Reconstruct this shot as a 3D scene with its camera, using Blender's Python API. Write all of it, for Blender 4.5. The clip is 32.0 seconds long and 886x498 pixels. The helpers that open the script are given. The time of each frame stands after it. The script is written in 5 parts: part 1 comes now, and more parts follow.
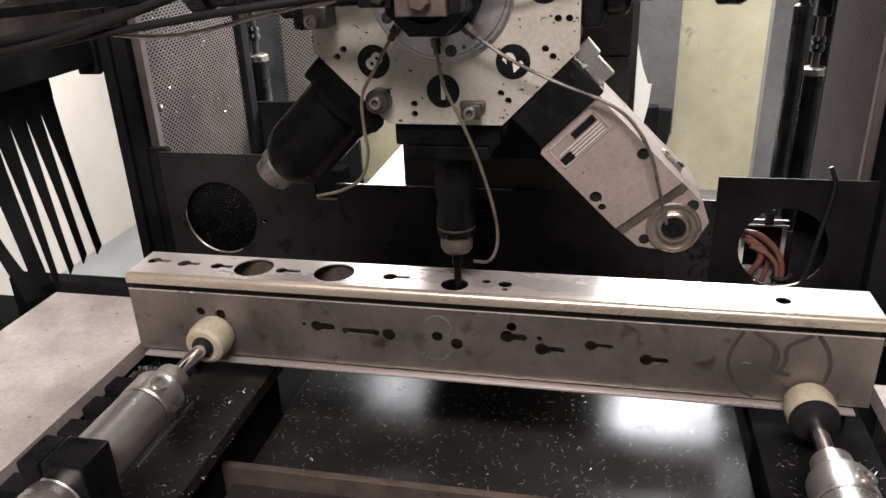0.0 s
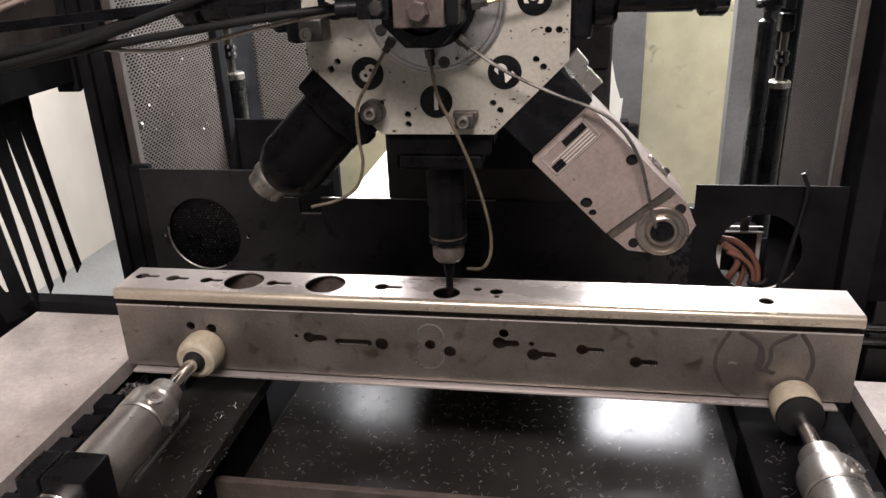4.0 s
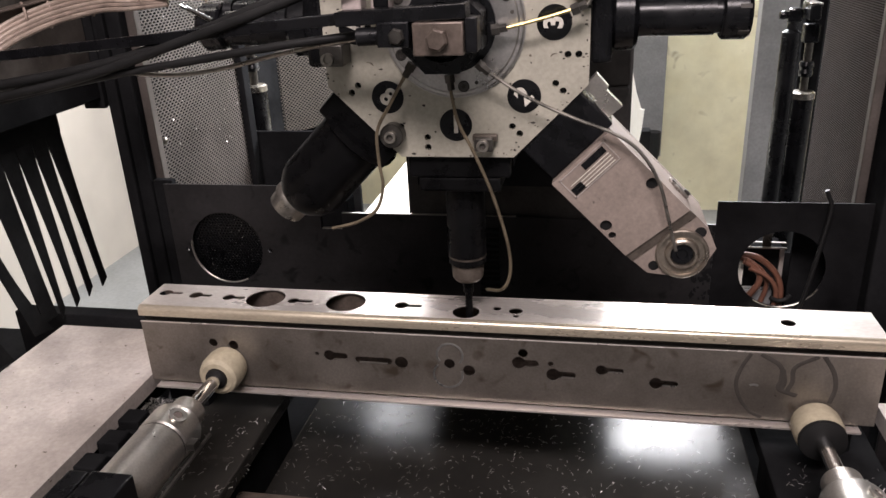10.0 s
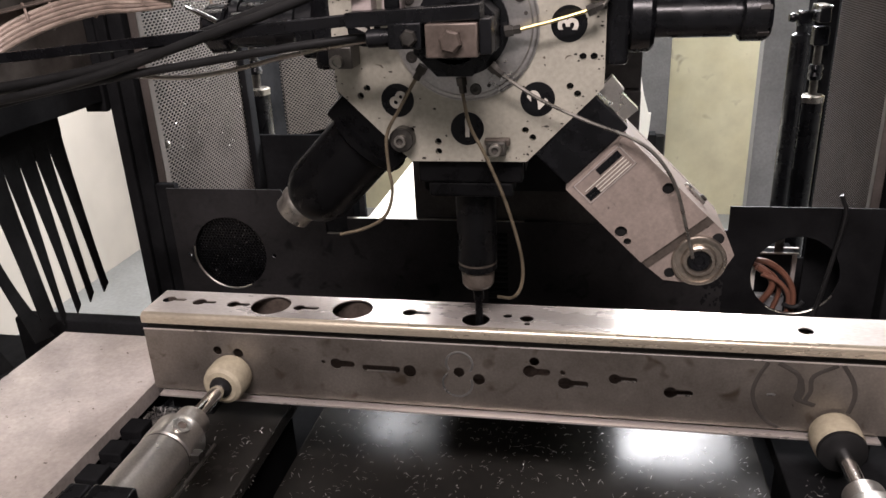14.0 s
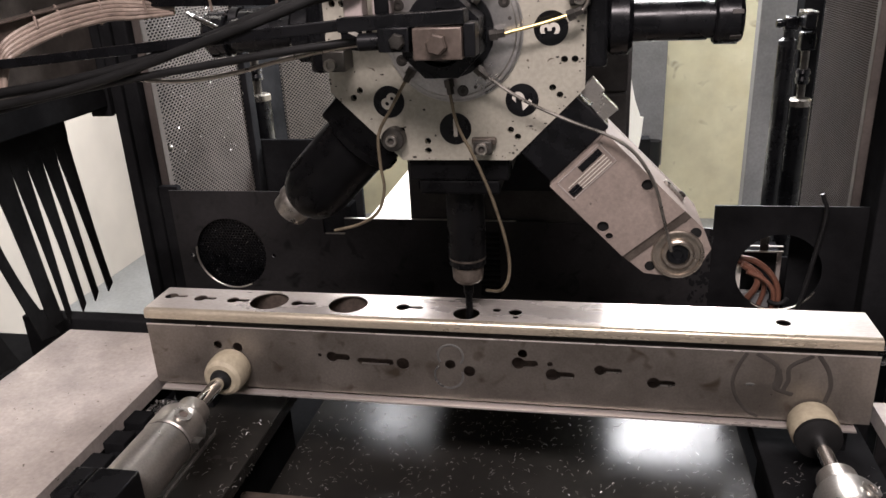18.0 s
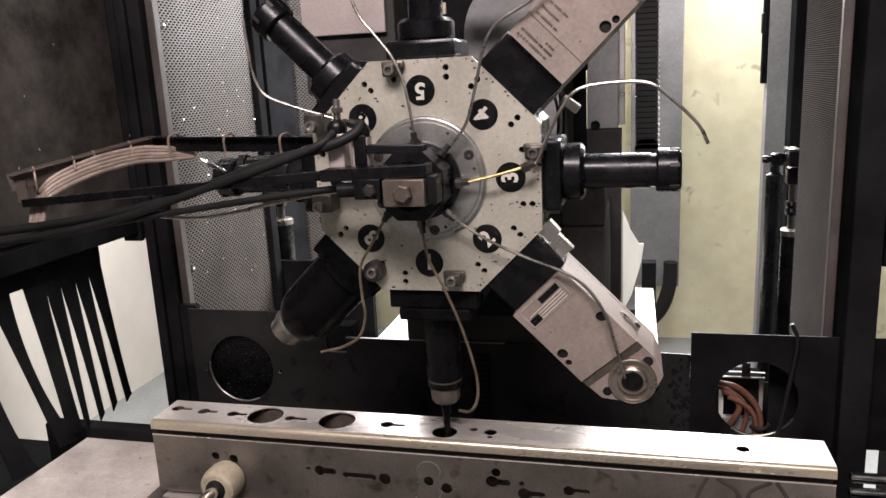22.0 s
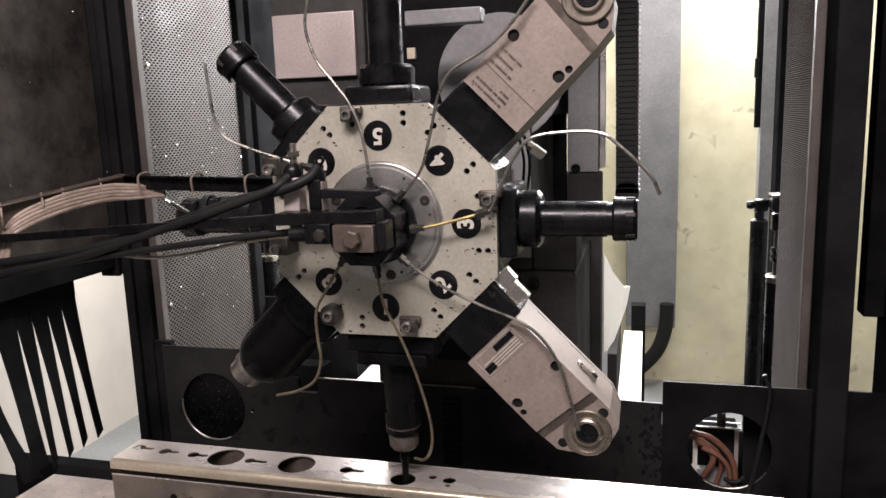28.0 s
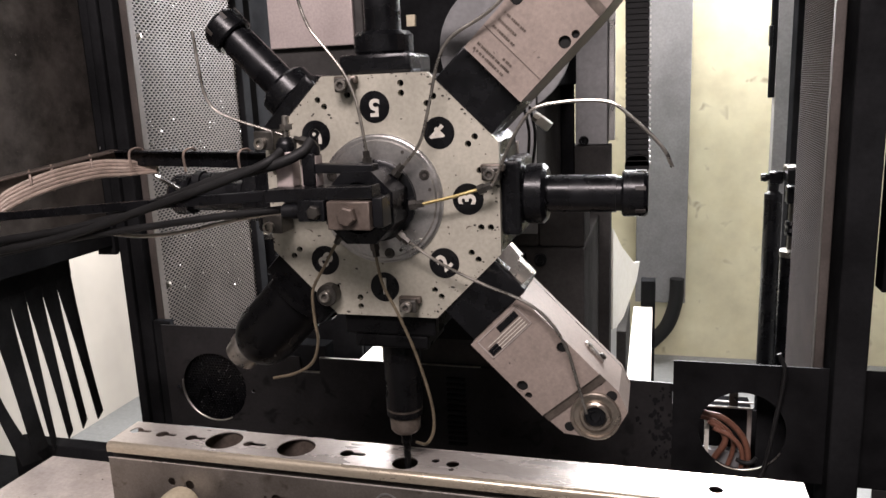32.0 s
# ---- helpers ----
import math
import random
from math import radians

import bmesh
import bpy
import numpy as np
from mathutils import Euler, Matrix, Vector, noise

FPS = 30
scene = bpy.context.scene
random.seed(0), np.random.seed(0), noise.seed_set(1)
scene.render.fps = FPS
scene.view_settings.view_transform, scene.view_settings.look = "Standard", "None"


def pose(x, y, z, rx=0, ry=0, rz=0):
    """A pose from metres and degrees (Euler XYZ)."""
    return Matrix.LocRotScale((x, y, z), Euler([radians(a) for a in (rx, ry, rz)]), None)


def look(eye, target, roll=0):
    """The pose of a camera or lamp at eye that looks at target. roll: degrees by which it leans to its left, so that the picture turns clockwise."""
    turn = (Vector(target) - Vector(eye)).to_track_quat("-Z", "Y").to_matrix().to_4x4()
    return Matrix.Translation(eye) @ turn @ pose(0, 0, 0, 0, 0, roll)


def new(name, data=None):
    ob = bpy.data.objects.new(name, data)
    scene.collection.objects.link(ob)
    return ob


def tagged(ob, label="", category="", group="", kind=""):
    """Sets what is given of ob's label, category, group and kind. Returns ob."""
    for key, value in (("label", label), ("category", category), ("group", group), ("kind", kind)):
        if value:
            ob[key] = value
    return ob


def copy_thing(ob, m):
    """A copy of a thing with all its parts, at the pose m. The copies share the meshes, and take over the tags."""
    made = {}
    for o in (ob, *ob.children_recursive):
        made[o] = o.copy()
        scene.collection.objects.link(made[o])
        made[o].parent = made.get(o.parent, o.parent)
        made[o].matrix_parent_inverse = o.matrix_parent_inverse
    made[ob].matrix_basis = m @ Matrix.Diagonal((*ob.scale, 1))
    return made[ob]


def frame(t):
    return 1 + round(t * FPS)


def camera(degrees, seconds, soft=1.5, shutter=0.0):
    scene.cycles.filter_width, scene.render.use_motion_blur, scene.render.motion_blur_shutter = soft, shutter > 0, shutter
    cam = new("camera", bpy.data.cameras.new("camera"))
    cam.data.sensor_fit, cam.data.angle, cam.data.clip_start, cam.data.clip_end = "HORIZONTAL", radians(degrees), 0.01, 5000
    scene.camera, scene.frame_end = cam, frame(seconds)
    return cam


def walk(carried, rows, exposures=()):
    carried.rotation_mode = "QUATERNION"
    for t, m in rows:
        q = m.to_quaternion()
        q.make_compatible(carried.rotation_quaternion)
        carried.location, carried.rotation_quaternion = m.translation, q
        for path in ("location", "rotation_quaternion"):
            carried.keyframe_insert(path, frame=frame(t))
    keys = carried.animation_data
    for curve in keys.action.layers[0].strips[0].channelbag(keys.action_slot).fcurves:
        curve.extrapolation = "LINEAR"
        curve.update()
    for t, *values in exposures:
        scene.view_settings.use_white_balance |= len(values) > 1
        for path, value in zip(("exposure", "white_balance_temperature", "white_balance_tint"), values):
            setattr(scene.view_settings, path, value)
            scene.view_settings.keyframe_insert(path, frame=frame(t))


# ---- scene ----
cam = camera(60.6, 32.0)
ROWS = [
    (0, 0.2159, -1.0006, 1.3861, 12.66, -23.89, 2.28),
    (0.5, 0.2175, -1.0014, 1.3869, 12.31, -23.90, 2.12),
    (1, 0.2185, -1.0018, 1.3873, 12.15, -23.82, 1.97),
    (1.5, 0.2187, -1.0052, 1.3862, 12.05, -23.83, 1.93),
    (2, 0.2231, -1.0124, 1.3872, 11.67, -23.90, 1.89),
    (2.5, 0.2286, -1.0166, 1.3889, 10.73, -23.68, 1.80),
    (4.5, 0.1690, -1.0343, 1.3766, 9.62, -22.36, 2.28),
    (5, 0.1695, -1.0357, 1.3834, 9.57, -22.44, 2.38),
    (5.5, 0.1700, -1.0313, 1.3926, 9.58, -22.68, 2.41),
    (6, 0.1740, -1.0314, 1.3977, 9.68, -22.75, 2.42),
    (6.5, 0.1768, -1.0321, 1.3990, 9.83, -22.57, 2.41),
    (7, 0.1796, -1.0316, 1.4006, 10.20, -22.51, 2.57),
    (7.5, 0.1789, -1.0316, 1.4020, 10.41, -22.46, 2.51),
    (8, 0.1774, -1.0284, 1.4025, 10.59, -22.41, 2.29),
    (8.5, 0.1780, -1.0258, 1.4038, 10.68, -22.38, 2.21),
    (9, 0.1789, -1.0257, 1.4059, 10.83, -22.39, 2.33),
    (9.5, 0.1788, -1.0242, 1.4069, 11.21, -22.31, 2.50),
    (10, 0.1807, -1.0237, 1.4078, 11.45, -22.34, 2.72),
    (10.5, 0.1820, -1.0178, 1.4071, 11.56, -22.64, 2.91),
    (11, 0.1813, -1.0091, 1.4045, 11.61, -23.19, 3.03),
    (11.5, 0.1772, -1.0011, 1.4039, 11.56, -23.28, 3.14),
    (12, 0.1703, -0.9987, 1.4034, 11.42, -23.10, 2.92),
    (12.5, 0.1656, -0.9986, 1.4047, 11.31, -22.75, 2.79),
    (13, 0.1639, -1.0008, 1.4055, 11.26, -22.31, 2.78),
    (13.5, 0.1637, -1.0029, 1.4043, 11.40, -22.07, 2.73),
    (14, 0.1604, -1.0023, 1.4032, 11.39, -22.09, 2.69),
    (14.5, 0.1568, -1.0040, 1.4023, 11.45, -22.23, 2.70),
    (16.5, 0.1599, -1.0241, 1.4043, 11.00, -21.68, 3.02),
    (17, 0.1622, -1.0297, 1.4053, 10.81, -21.48, 2.97),
    (17.5, 0.1689, -1.0405, 1.4051, 10.92, -21.38, 2.94),
    (18, 0.1889, -1.0483, 1.4018, 11.64, -21.45, 2.92),
    (18.5, 0.2239, -1.0524, 1.4024, 12.65, -21.09, 3.10),
    (19, 0.2606, -1.0554, 1.4063, 12.94, -19.96, 3.14),
    (19.5, 0.2672, -1.0595, 1.4157, 13.00, -18.18, 3.12),
    (20, 0.2729, -1.0653, 1.4297, 13.17, -16.15, 3.11),
    (20.5, 0.2829, -1.0795, 1.4376, 13.28, -14.41, 2.89),
    (21, 0.2898, -1.0985, 1.4446, 13.22, -13.03, 2.58),
    (21.5, 0.2975, -1.1199, 1.4488, 13.62, -12.51, 2.57),
    (22, 0.3128, -1.1263, 1.4532, 14.41, -12.83, 2.83),
    (22.5, 0.3229, -1.1244, 1.4582, 14.76, -12.96, 2.76),
    (23, 0.3246, -1.1171, 1.4588, 15.38, -13.01, 2.74),
    (23.5, 0.3328, -1.1132, 1.4602, 16.08, -12.89, 3.04),
    (24, 0.3447, -1.1123, 1.4613, 16.33, -12.54, 3.09),
    (24.5, 0.3563, -1.1083, 1.4600, 16.01, -12.45, 3.06),
    (25, 0.3659, -1.0996, 1.4573, 15.49, -12.66, 2.73),
    (25.5, 0.3726, -1.0915, 1.4579, 15.37, -12.70, 2.31),
    (27.5, 0.3916, -1.0994, 1.4665, 15.37, -9.93, 1.80),
    (28, 0.3936, -1.0949, 1.4661, 15.19, -10.25, 1.91),
    (28.5, 0.3962, -1.0910, 1.4657, 15.06, -10.36, 1.79),
    (29, 0.3988, -1.0815, 1.4634, 15.07, -10.40, 1.90),
    (29.5, 0.4005, -1.0738, 1.4634, 15.24, -10.73, 1.95),
    (30, 0.3963, -1.0642, 1.4613, 15.52, -11.19, 1.86),
    (30.5, 0.3924, -1.0590, 1.4606, 15.72, -11.54, 1.93),
    (31, 0.3876, -1.0539, 1.4612, 15.89, -11.76, 2.03),
    (31.5, 0.3898, -1.0506, 1.4607, 16.03, -11.90, 2.23),
    (32, 0.3914, -1.0427, 1.4594, 15.94, -12.13, 2.39),
]
walk(cam, [(t, pose(x, y, z, 90 + pitch, 0, yaw) @ pose(0, 0, 0, 0, 0, -roll)) for t, x, y, z, yaw, pitch, roll in ROWS],
     exposures=((0.0, 0.42), (2.5, 0.32), (5.0, 0.30), (16.0, 0.31), (20.0, 0.25), (32.0, 0.24)))

# ---- world, lamps ----
world = bpy.data.worlds.new("shop_ambience")
scene.world = world
world.use_nodes = True
world.node_tree.nodes["Background"].inputs[0].default_value = (0.92, 0.84, 0.88, 1)
world.node_tree.nodes["Background"].inputs[1].default_value = 0.10


def area(name, eye, target, w, h, power, col, spread=180):
    d = bpy.data.lights.new(name, "AREA")
    d.shape, d.size, d.size_y, d.energy, d.color, d.spread = "RECTANGLE", w, h, power, col, radians(spread)
    ob = new(name, d)
    ob.matrix_world = look(eye, target)
    return ob


area("rear_window_light", (0.88, 2.93, 2.64), (0.88, 0.0, 2.64), 1.76, 1.30, 520, (0.96, 0.95, 1.0))
area("rear_window_light", (-1.29, 2.93, 2.64), (-1.29, 0.0, 2.64), 0.78, 1.30, 105, (0.96, 0.95, 1.0))
area("shop_lamp", (0.15, -2.0, 3.3), (-0.1, 0.1, 1.0), 1.8, 0.5, 116, (1.0, 0.873, 0.885))
# added fill without a seen source, brightens the yellow north wall
area("rear_wall_fill", (0.9, 2.0, 3.3), (0.9, 2.6, 0.5), 1.0, 0.3, 56, (1.0, 0.96, 0.95))
# added fill for the west wall behind the side opening
area("side_wall_fill", (-1.45, 0.6, 3.3), (-1.8, 0.5, 0.3), 0.8, 0.4, 20, (1.0, 0.92, 0.86))


# ---- materials ----
def mat(name, col, rough=0.5, metal=0.0, var=0.25, scale=14, bump=0.15, grain=220, stain=None, stain_amt=0.5, stretch=(1, 1, 1), spec=0.5, fleck=None, worn=1.0):
    m = bpy.data.materials.new(name)
    m.use_nodes = True
    nt = m.node_tree
    b = nt.nodes["Principled BSDF"]
    tc = nt.nodes.new("ShaderNodeTexCoord")
    mp = nt.nodes.new("ShaderNodeMapping")
    mp.inputs["Scale"].default_value = stretch
    nt.links.new(tc.outputs["Object"], mp.inputs[0])
    n1 = nt.nodes.new("ShaderNodeTexNoise")
    n1.inputs["Scale"].default_value, n1.inputs["Detail"].default_value, n1.inputs["Roughness"].default_value = scale, 6, 0.65
    n2 = nt.nodes.new("ShaderNodeTexNoise")
    n2.inputs["Scale"].default_value, n2.inputs["Detail"].default_value = grain, 3
    for n in (n1, n2):
        nt.links.new(mp.outputs[0], n.inputs["Vector"])
    ramp = nt.nodes.new("ShaderNodeValToRGB")
    lo = stain if stain else tuple(c * (1 - var) for c in col)
    hi = tuple(min(1, c * (1 + var * 0.5)) for c in col)
    ramp.color_ramp.elements[0].position, ramp.color_ramp.elements[0].color = 0.36 if not stain else 0.5 - 0.22 * stain_amt * 2 + 0.1, (*lo, 1)
    ramp.color_ramp.elements[1].position, ramp.color_ramp.elements[1].color = 0.62, (*hi, 1)
    nt.links.new(n1.outputs["Fac"], ramp.inputs[0])
    mix = nt.nodes.new("ShaderNodeMix")
    mix.data_type, mix.blend_type = "RGBA", "OVERLAY"
    mix.inputs["Factor"].default_value = 0.25
    nt.links.new(ramp.outputs[0], mix.inputs["A"])
    nt.links.new(n2.outputs["Fac"], mix.inputs["B"])
    colour = mix.outputs["Result"]
    if fleck:
        # sparse dark nicks and smudges: scale, threshold, colour
        n3 = nt.nodes.new("ShaderNodeTexNoise")
        n3.inputs["Scale"].default_value, n3.inputs["Detail"].default_value = fleck[0], 2
        n3.inputs["Distortion"].default_value = 0.6
        nt.links.new(tc.outputs["Object"], n3.inputs["Vector"])
        step = nt.nodes.new("ShaderNodeMapRange")
        step.inputs["From Min"].default_value, step.inputs["From Max"].default_value = fleck[1], fleck[1] + fleck[3]
        nt.links.new(n3.outputs["Fac"], step.inputs["Value"])
        dirt = nt.nodes.new("ShaderNodeMix")
        dirt.data_type = "RGBA"
        nt.links.new(step.outputs[0], dirt.inputs["Factor"])
        nt.links.new(colour, dirt.inputs["A"])
        dirt.inputs["B"].default_value = (*fleck[2], 1)
        colour = dirt.outputs["Result"]
    nt.links.new(colour, b.inputs["Base Color"])
    mr = nt.nodes.new("ShaderNodeMapRange")
    mr.inputs["From Min"].default_value, mr.inputs["From Max"].default_value = 0.3, 0.7
    mr.inputs["To Min"].default_value, mr.inputs["To Max"].default_value = max(0.04, rough - 0.1 * worn), min(1, rough + 0.12 * worn)
    nt.links.new(n1.outputs["Fac"], mr.inputs["Value"])
    nt.links.new(mr.outputs[0], b.inputs["Roughness"])
    b.inputs["Metallic"].default_value = metal
    b.inputs["Specular IOR Level"].default_value = spec
    if bump:
        bp = nt.nodes.new("ShaderNodeBump")
        bp.inputs["Strength"].default_value, bp.inputs["Distance"].default_value = bump, 0.001
        nt.links.new(n2.outputs["Fac"], bp.inputs["Height"])
        nt.links.new(bp.outputs[0], b.inputs["Normal"])
    return m


M = {
    "face": mat("turret_steel", (0.40, 0.38, 0.315), 0.42, 0.25, 0.12, 9, 0.08, 160, fleck=(55, 0.715, (0.10, 0.08, 0.06), 0.03)),
    "flange": mat("ground_steel", (0.50, 0.49, 0.47), 0.32, 0.9, 0.18, 12, 0.1, 260),
    "black": mat("black_oxide", (0.005, 0.0052, 0.006), 0.27, 0.0, 0.4, 20, 0.1, 240, spec=0.25),
    "bulkhead": mat("dark_sheet", (0.020, 0.019, 0.0193), 0.42, 0.0, 0.4, 4, 0.12, 120, spec=0.15, fleck=(24, 0.62, (0.008, 0.008, 0.008), 0.08)),
    "felt": mat("dark_felt", (0.052, 0.046, 0.041), 0.9, 0.0, 0.5, 9, 0.8, 45, spec=0.0, fleck=(260, 0.70, (0.09, 0.08, 0.07), 0.05)),
    "blackpaint": mat("black_paint", (0.012, 0.0122, 0.0128), 0.8, 0.0, 0.4, 6, 0.2, 120, spec=0.0),
    "greypaint": mat("grey_machine_paint", (0.195, 0.195, 0.195), 0.45, 0.0, 0.2, 5, 0.12, 90),
    "head": mat("milled_aluminium", (0.255, 0.211, 0.182), 0.54, 0.22, 0.16, 10, 0.1, 200, spec=0.3, fleck=(60, 0.73, (0.12, 0.10, 0.09), 0.03)),
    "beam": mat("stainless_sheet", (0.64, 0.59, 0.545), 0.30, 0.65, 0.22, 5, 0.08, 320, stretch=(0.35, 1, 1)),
    # warmer tint than the flat sheet, for the rolled edge
    "rolled": mat("yellowish_stainless", (0.50, 0.44, 0.34), 0.30, 0.6, 0.25, 6, 0.08, 320, stretch=(0.35, 1, 1)),
    "tarred": mat("tarry_dark_sheet", (0.008, 0.008, 0.0085), 0.55, 0.0, 0.5, 7, 0.15, 120, spec=0.08),
    "plate": mat("worn_steel_plate", (0.39, 0.35, 0.32), 0.46, 0.12, 0.3, 5, 0.12, 150, spec=0.3, fleck=(70, 0.72, (0.10, 0.08, 0.06), 0.03)),
    # real stains, and the base darkened for the dimmer front of the sheet
    "web": mat("stained_shaded_stainless", (0.205, 0.185, 0.162), 0.36, 0.7, 0.3, 9, 0.06, 260, stain=(0.168, 0.149, 0.128), stain_amt=0.5, fleck=(26, 0.62, (0.10, 0.08, 0.06), 0.14)),
    "slot": mat("gasket_dark", (0.035, 0.03, 0.025), 0.7),
    "alu": mat("cylinder_aluminium", (0.50, 0.475, 0.435), 0.32, 0.9, 0.1, 8, 0.05, 300),
    "chrome": mat("chrome", (0.75, 0.75, 0.74), 0.12, 1.0, 0.05, 8, 0),
    "swarf": mat("cut_steel", (0.42, 0.41, 0.39), 0.38, 0.9, 0.1, 8, 0),
    "nylon": mat("nylon_pad", (0.38, 0.335, 0.24), 0.6, 0.0, 0.2, 20, 0.2, 120),
    "tray": mat("oily_tray", (0.020, 0.019, 0.017), 0.23, 0.0, 0.3, 5, 0.03, 60, spec=0.1, worn=0.5),
    "mesh": mat("perforated_steel", (0.080, 0.068, 0.060), 0.6, 0.3, 0.25, 8, 0.1, 200),
    "cream": mat("cream_wall", (0.62, 0.58, 0.40), 0.7, 0.0, 0.12, 3, 0.05, 9, fleck=(9, 0.64, (0.34, 0.29, 0.19), 0.12)),
    "white": mat("off_white_wall", (0.72, 0.70, 0.62), 0.8, 0.0, 0.08, 2, 0.05, 60),
    "beige": mat("beige_wall", (0.42, 0.385, 0.335), 0.8, 0.0, 0.04, 2, 0, 3),
    # grey picked so that the unseen room surfaces bounce little light
    "dim": mat("unseen_shop_grey", (0.20, 0.195, 0.19), 0.85, 0.0, 0.1, 2, 0.05, 60),
    "floor": mat("grey_floor", (0.20, 0.205, 0.20), 0.6, 0.0, 0.15, 3, 0.1, 60),
    "rubber": mat("black_rubber", (0.009, 0.009, 0.009), 0.55, 0.0, 0.3, 12, 0.15, 90, spec=0.25),
    "curtain": mat("matt_rubber", (0.012, 0.012, 0.012), 0.85, 0.0, 0.3, 12, 0.15, 90, spec=0.0),
    "pipe": mat("steel_pipe", (0.33, 0.31, 0.275), 0.3, 0.9, 0.25, 30, 0.05, 200),
    "brass": mat("brass_pipe", (0.50, 0.40, 0.18), 0.3, 0.9, 0.2, 30, 0.05, 200),
    "brown": mat("oiled_and_shaded_steel", (0.14, 0.112, 0.094), 0.36, 0.5, 0.25, 25, 0.15, 200),
    "chuck": mat("worn_oily_shaded_steel", (0.115, 0.096, 0.080), 0.36, 0.6, 0.3, 30, 0.12, 220),
    "dullpipe": mat("dull_oily_pipe", (0.19, 0.155, 0.105), 0.38, 0.6, 0.3, 30, 0.1, 220),
    # darker, duller copy of black_oxide with the drill's shade put into it
    "gloss": mat("shaded_black_oxide", (0.004, 0.004, 0.0043), 0.30, 0.0, 0.4, 20, 0.04, 240, spec=0.10),
    "palehose": mat("pale_hose", (0.27, 0.215, 0.175), 0.38, 0.1, 0.3, 30, 0.1, 200),
    "clip": mat("dull_clip_steel", (0.085, 0.080, 0.072), 0.36, 0.8, 0.3, 30, 0.1, 200),
    "bronze": mat("worn_spindle_steel", (0.30, 0.26, 0.215), 0.3, 0.85, 0.25, 20, 0.05, 200),
    "darkgrey": mat("dark_grey_paint", (0.050, 0.048, 0.046), 0.8, 0.0, 0.3, 6, 0.1, 120, spec=0.0),
    "numeral": mat("bare_numeral", (0.60, 0.57, 0.50), 0.45, 0.2, 0.1, 9, 0.05),
    "cuff": mat("copper_hose", (0.14, 0.062, 0.040), 0.4, 0.1, 0.3, 20, 0.1),
    "pink": mat("pale_plate", (0.42, 0.36, 0.34), 0.45, 0.3, 0.1, 6, 0.05),
    "conduit": mat("braided_hose", (0.24, 0.185, 0.15), 0.5, 0.2, 0.3, 40, 0.3, 260),
}


# ---- shaping helpers ----
def link_bm(name, bm, material, smooth=True):
    me = bpy.data.meshes.new(name)
    bmesh.ops.recalc_face_normals(bm, faces=bm.faces)
    bm.to_mesh(me)
    bm.free()
    me.materials.append(material)
    if smooth:
        me.polygons.foreach_set("use_smooth", [True] * len(me.polygons))
        me.set_sharp_from_angle(angle=radians(32))
        me.polygons.foreach_set("use_smooth", [f.material_index == 0 for f in me.polygons])
    me.polygons.foreach_set("material_index", [0] * len(me.polygons))
    return new(name, me)


def thing(name, at, label, category, group="", m=None):
    e = new(name)
    e.empty_display_size = 0.02
    e.matrix_world = m if m else Matrix.Translation(at)
    bpy.context.view_layer.update()
    return tagged(e, label, category, group)


def part(name, bm, material, parent=None, label="", smooth=True):
    ob = link_bm(name, bm, material, smooth)
    if parent:
        top = parent
        ob.parent = top
        ob.matrix_parent_inverse = WORLD_OF[top.name].inverted() if top.name in WORLD_OF else Matrix.Identity(4)
    if label:
        tagged(ob, label)
    WORLD_OF[ob.name] = Matrix.Identity(4)
    return ob


WORLD_OF = {}


def start(name, at, label, category, group=""):
    """A thing at a base point; its parts are given in world places."""
    e = thing(name, at, label, category, group)
    WORLD_OF[e.name] = Matrix.Translation(at)
    return e


def setting(name, bm, material, label, category="", smooth=True):
    return tagged(link_bm(name, bm, material, smooth), label, category or name.split("_")[0], kind="structure")


def box(x0, x1, y0, y1, z0, z1, bev=0.002, bm=None, m=None):
    bm = bm or bmesh.new()
    old = set(bm.faces)
    vs = [bm.verts.new((x, y, z)) for x in (x0, x1) for y in (y0, y1) for z in (z0, z1)]
    fs = [bm.faces.new([vs[i] for i in q]) for q in ((0, 1, 3, 2), (4, 6, 7, 5), (0, 4, 5, 1), (2, 3, 7, 6), (0, 2, 6, 4), (1, 5, 7, 3))]
    if bev:
        es = list({e for f in fs for e in f.edges})
        r = bmesh.ops.bevel(bm, geom=es, offset=bev, segments=2, profile=0.5, affect="EDGES")
        vs = list({v for f in r["faces"] for v in f.verts} | {v for v in vs if v.is_valid})
        for f in bm.faces:
            if f not in old:
                f.normal_update()
                f.material_index = int(max(abs(c) for c in f.normal) > 0.999)  # the six flat sides stay flat
    if m:
        bmesh.ops.transform(bm, matrix=m, verts=[v for v in vs if v.is_valid])
    return bm


def lathe(profile, p0, d, seg=28, bm=None):
    """Turned shape: profile of (along, radius) from p0 in the direction d."""
    bm = bm or bmesh.new()
    d = Vector(d).normalized()
    u = d.orthogonal().normalized()
    w = d.cross(u)
    rings = []
    for s, r in profile:
        c = Vector(p0) + d * s
        rings.append([bm.verts.new(c + (u * math.cos(a) + w * math.sin(a)) * max(r, 1e-5)) for a in [2 * math.pi * k / seg for k in range(seg)]])
    for a, b in zip(rings, rings[1:]):
        for k in range(seg):
            bm.faces.new((a[k], a[(k + 1) % seg], b[(k + 1) % seg], b[k]))
    bm.faces.new(rings[0][::-1])
    bm.faces.new(rings[-1])
    return bm


def rod(p0, p1, r, seg=16, ch=0.0015, bm=None):
    l = (Vector(p1) - Vector(p0)).length
    c = min(ch, r * 0.4, l * 0.3)
    return lathe([(0, r - c), (c, r), (l - c, r), (l, r - c)], p0, Vector(p1) - Vector(p0), seg, bm)


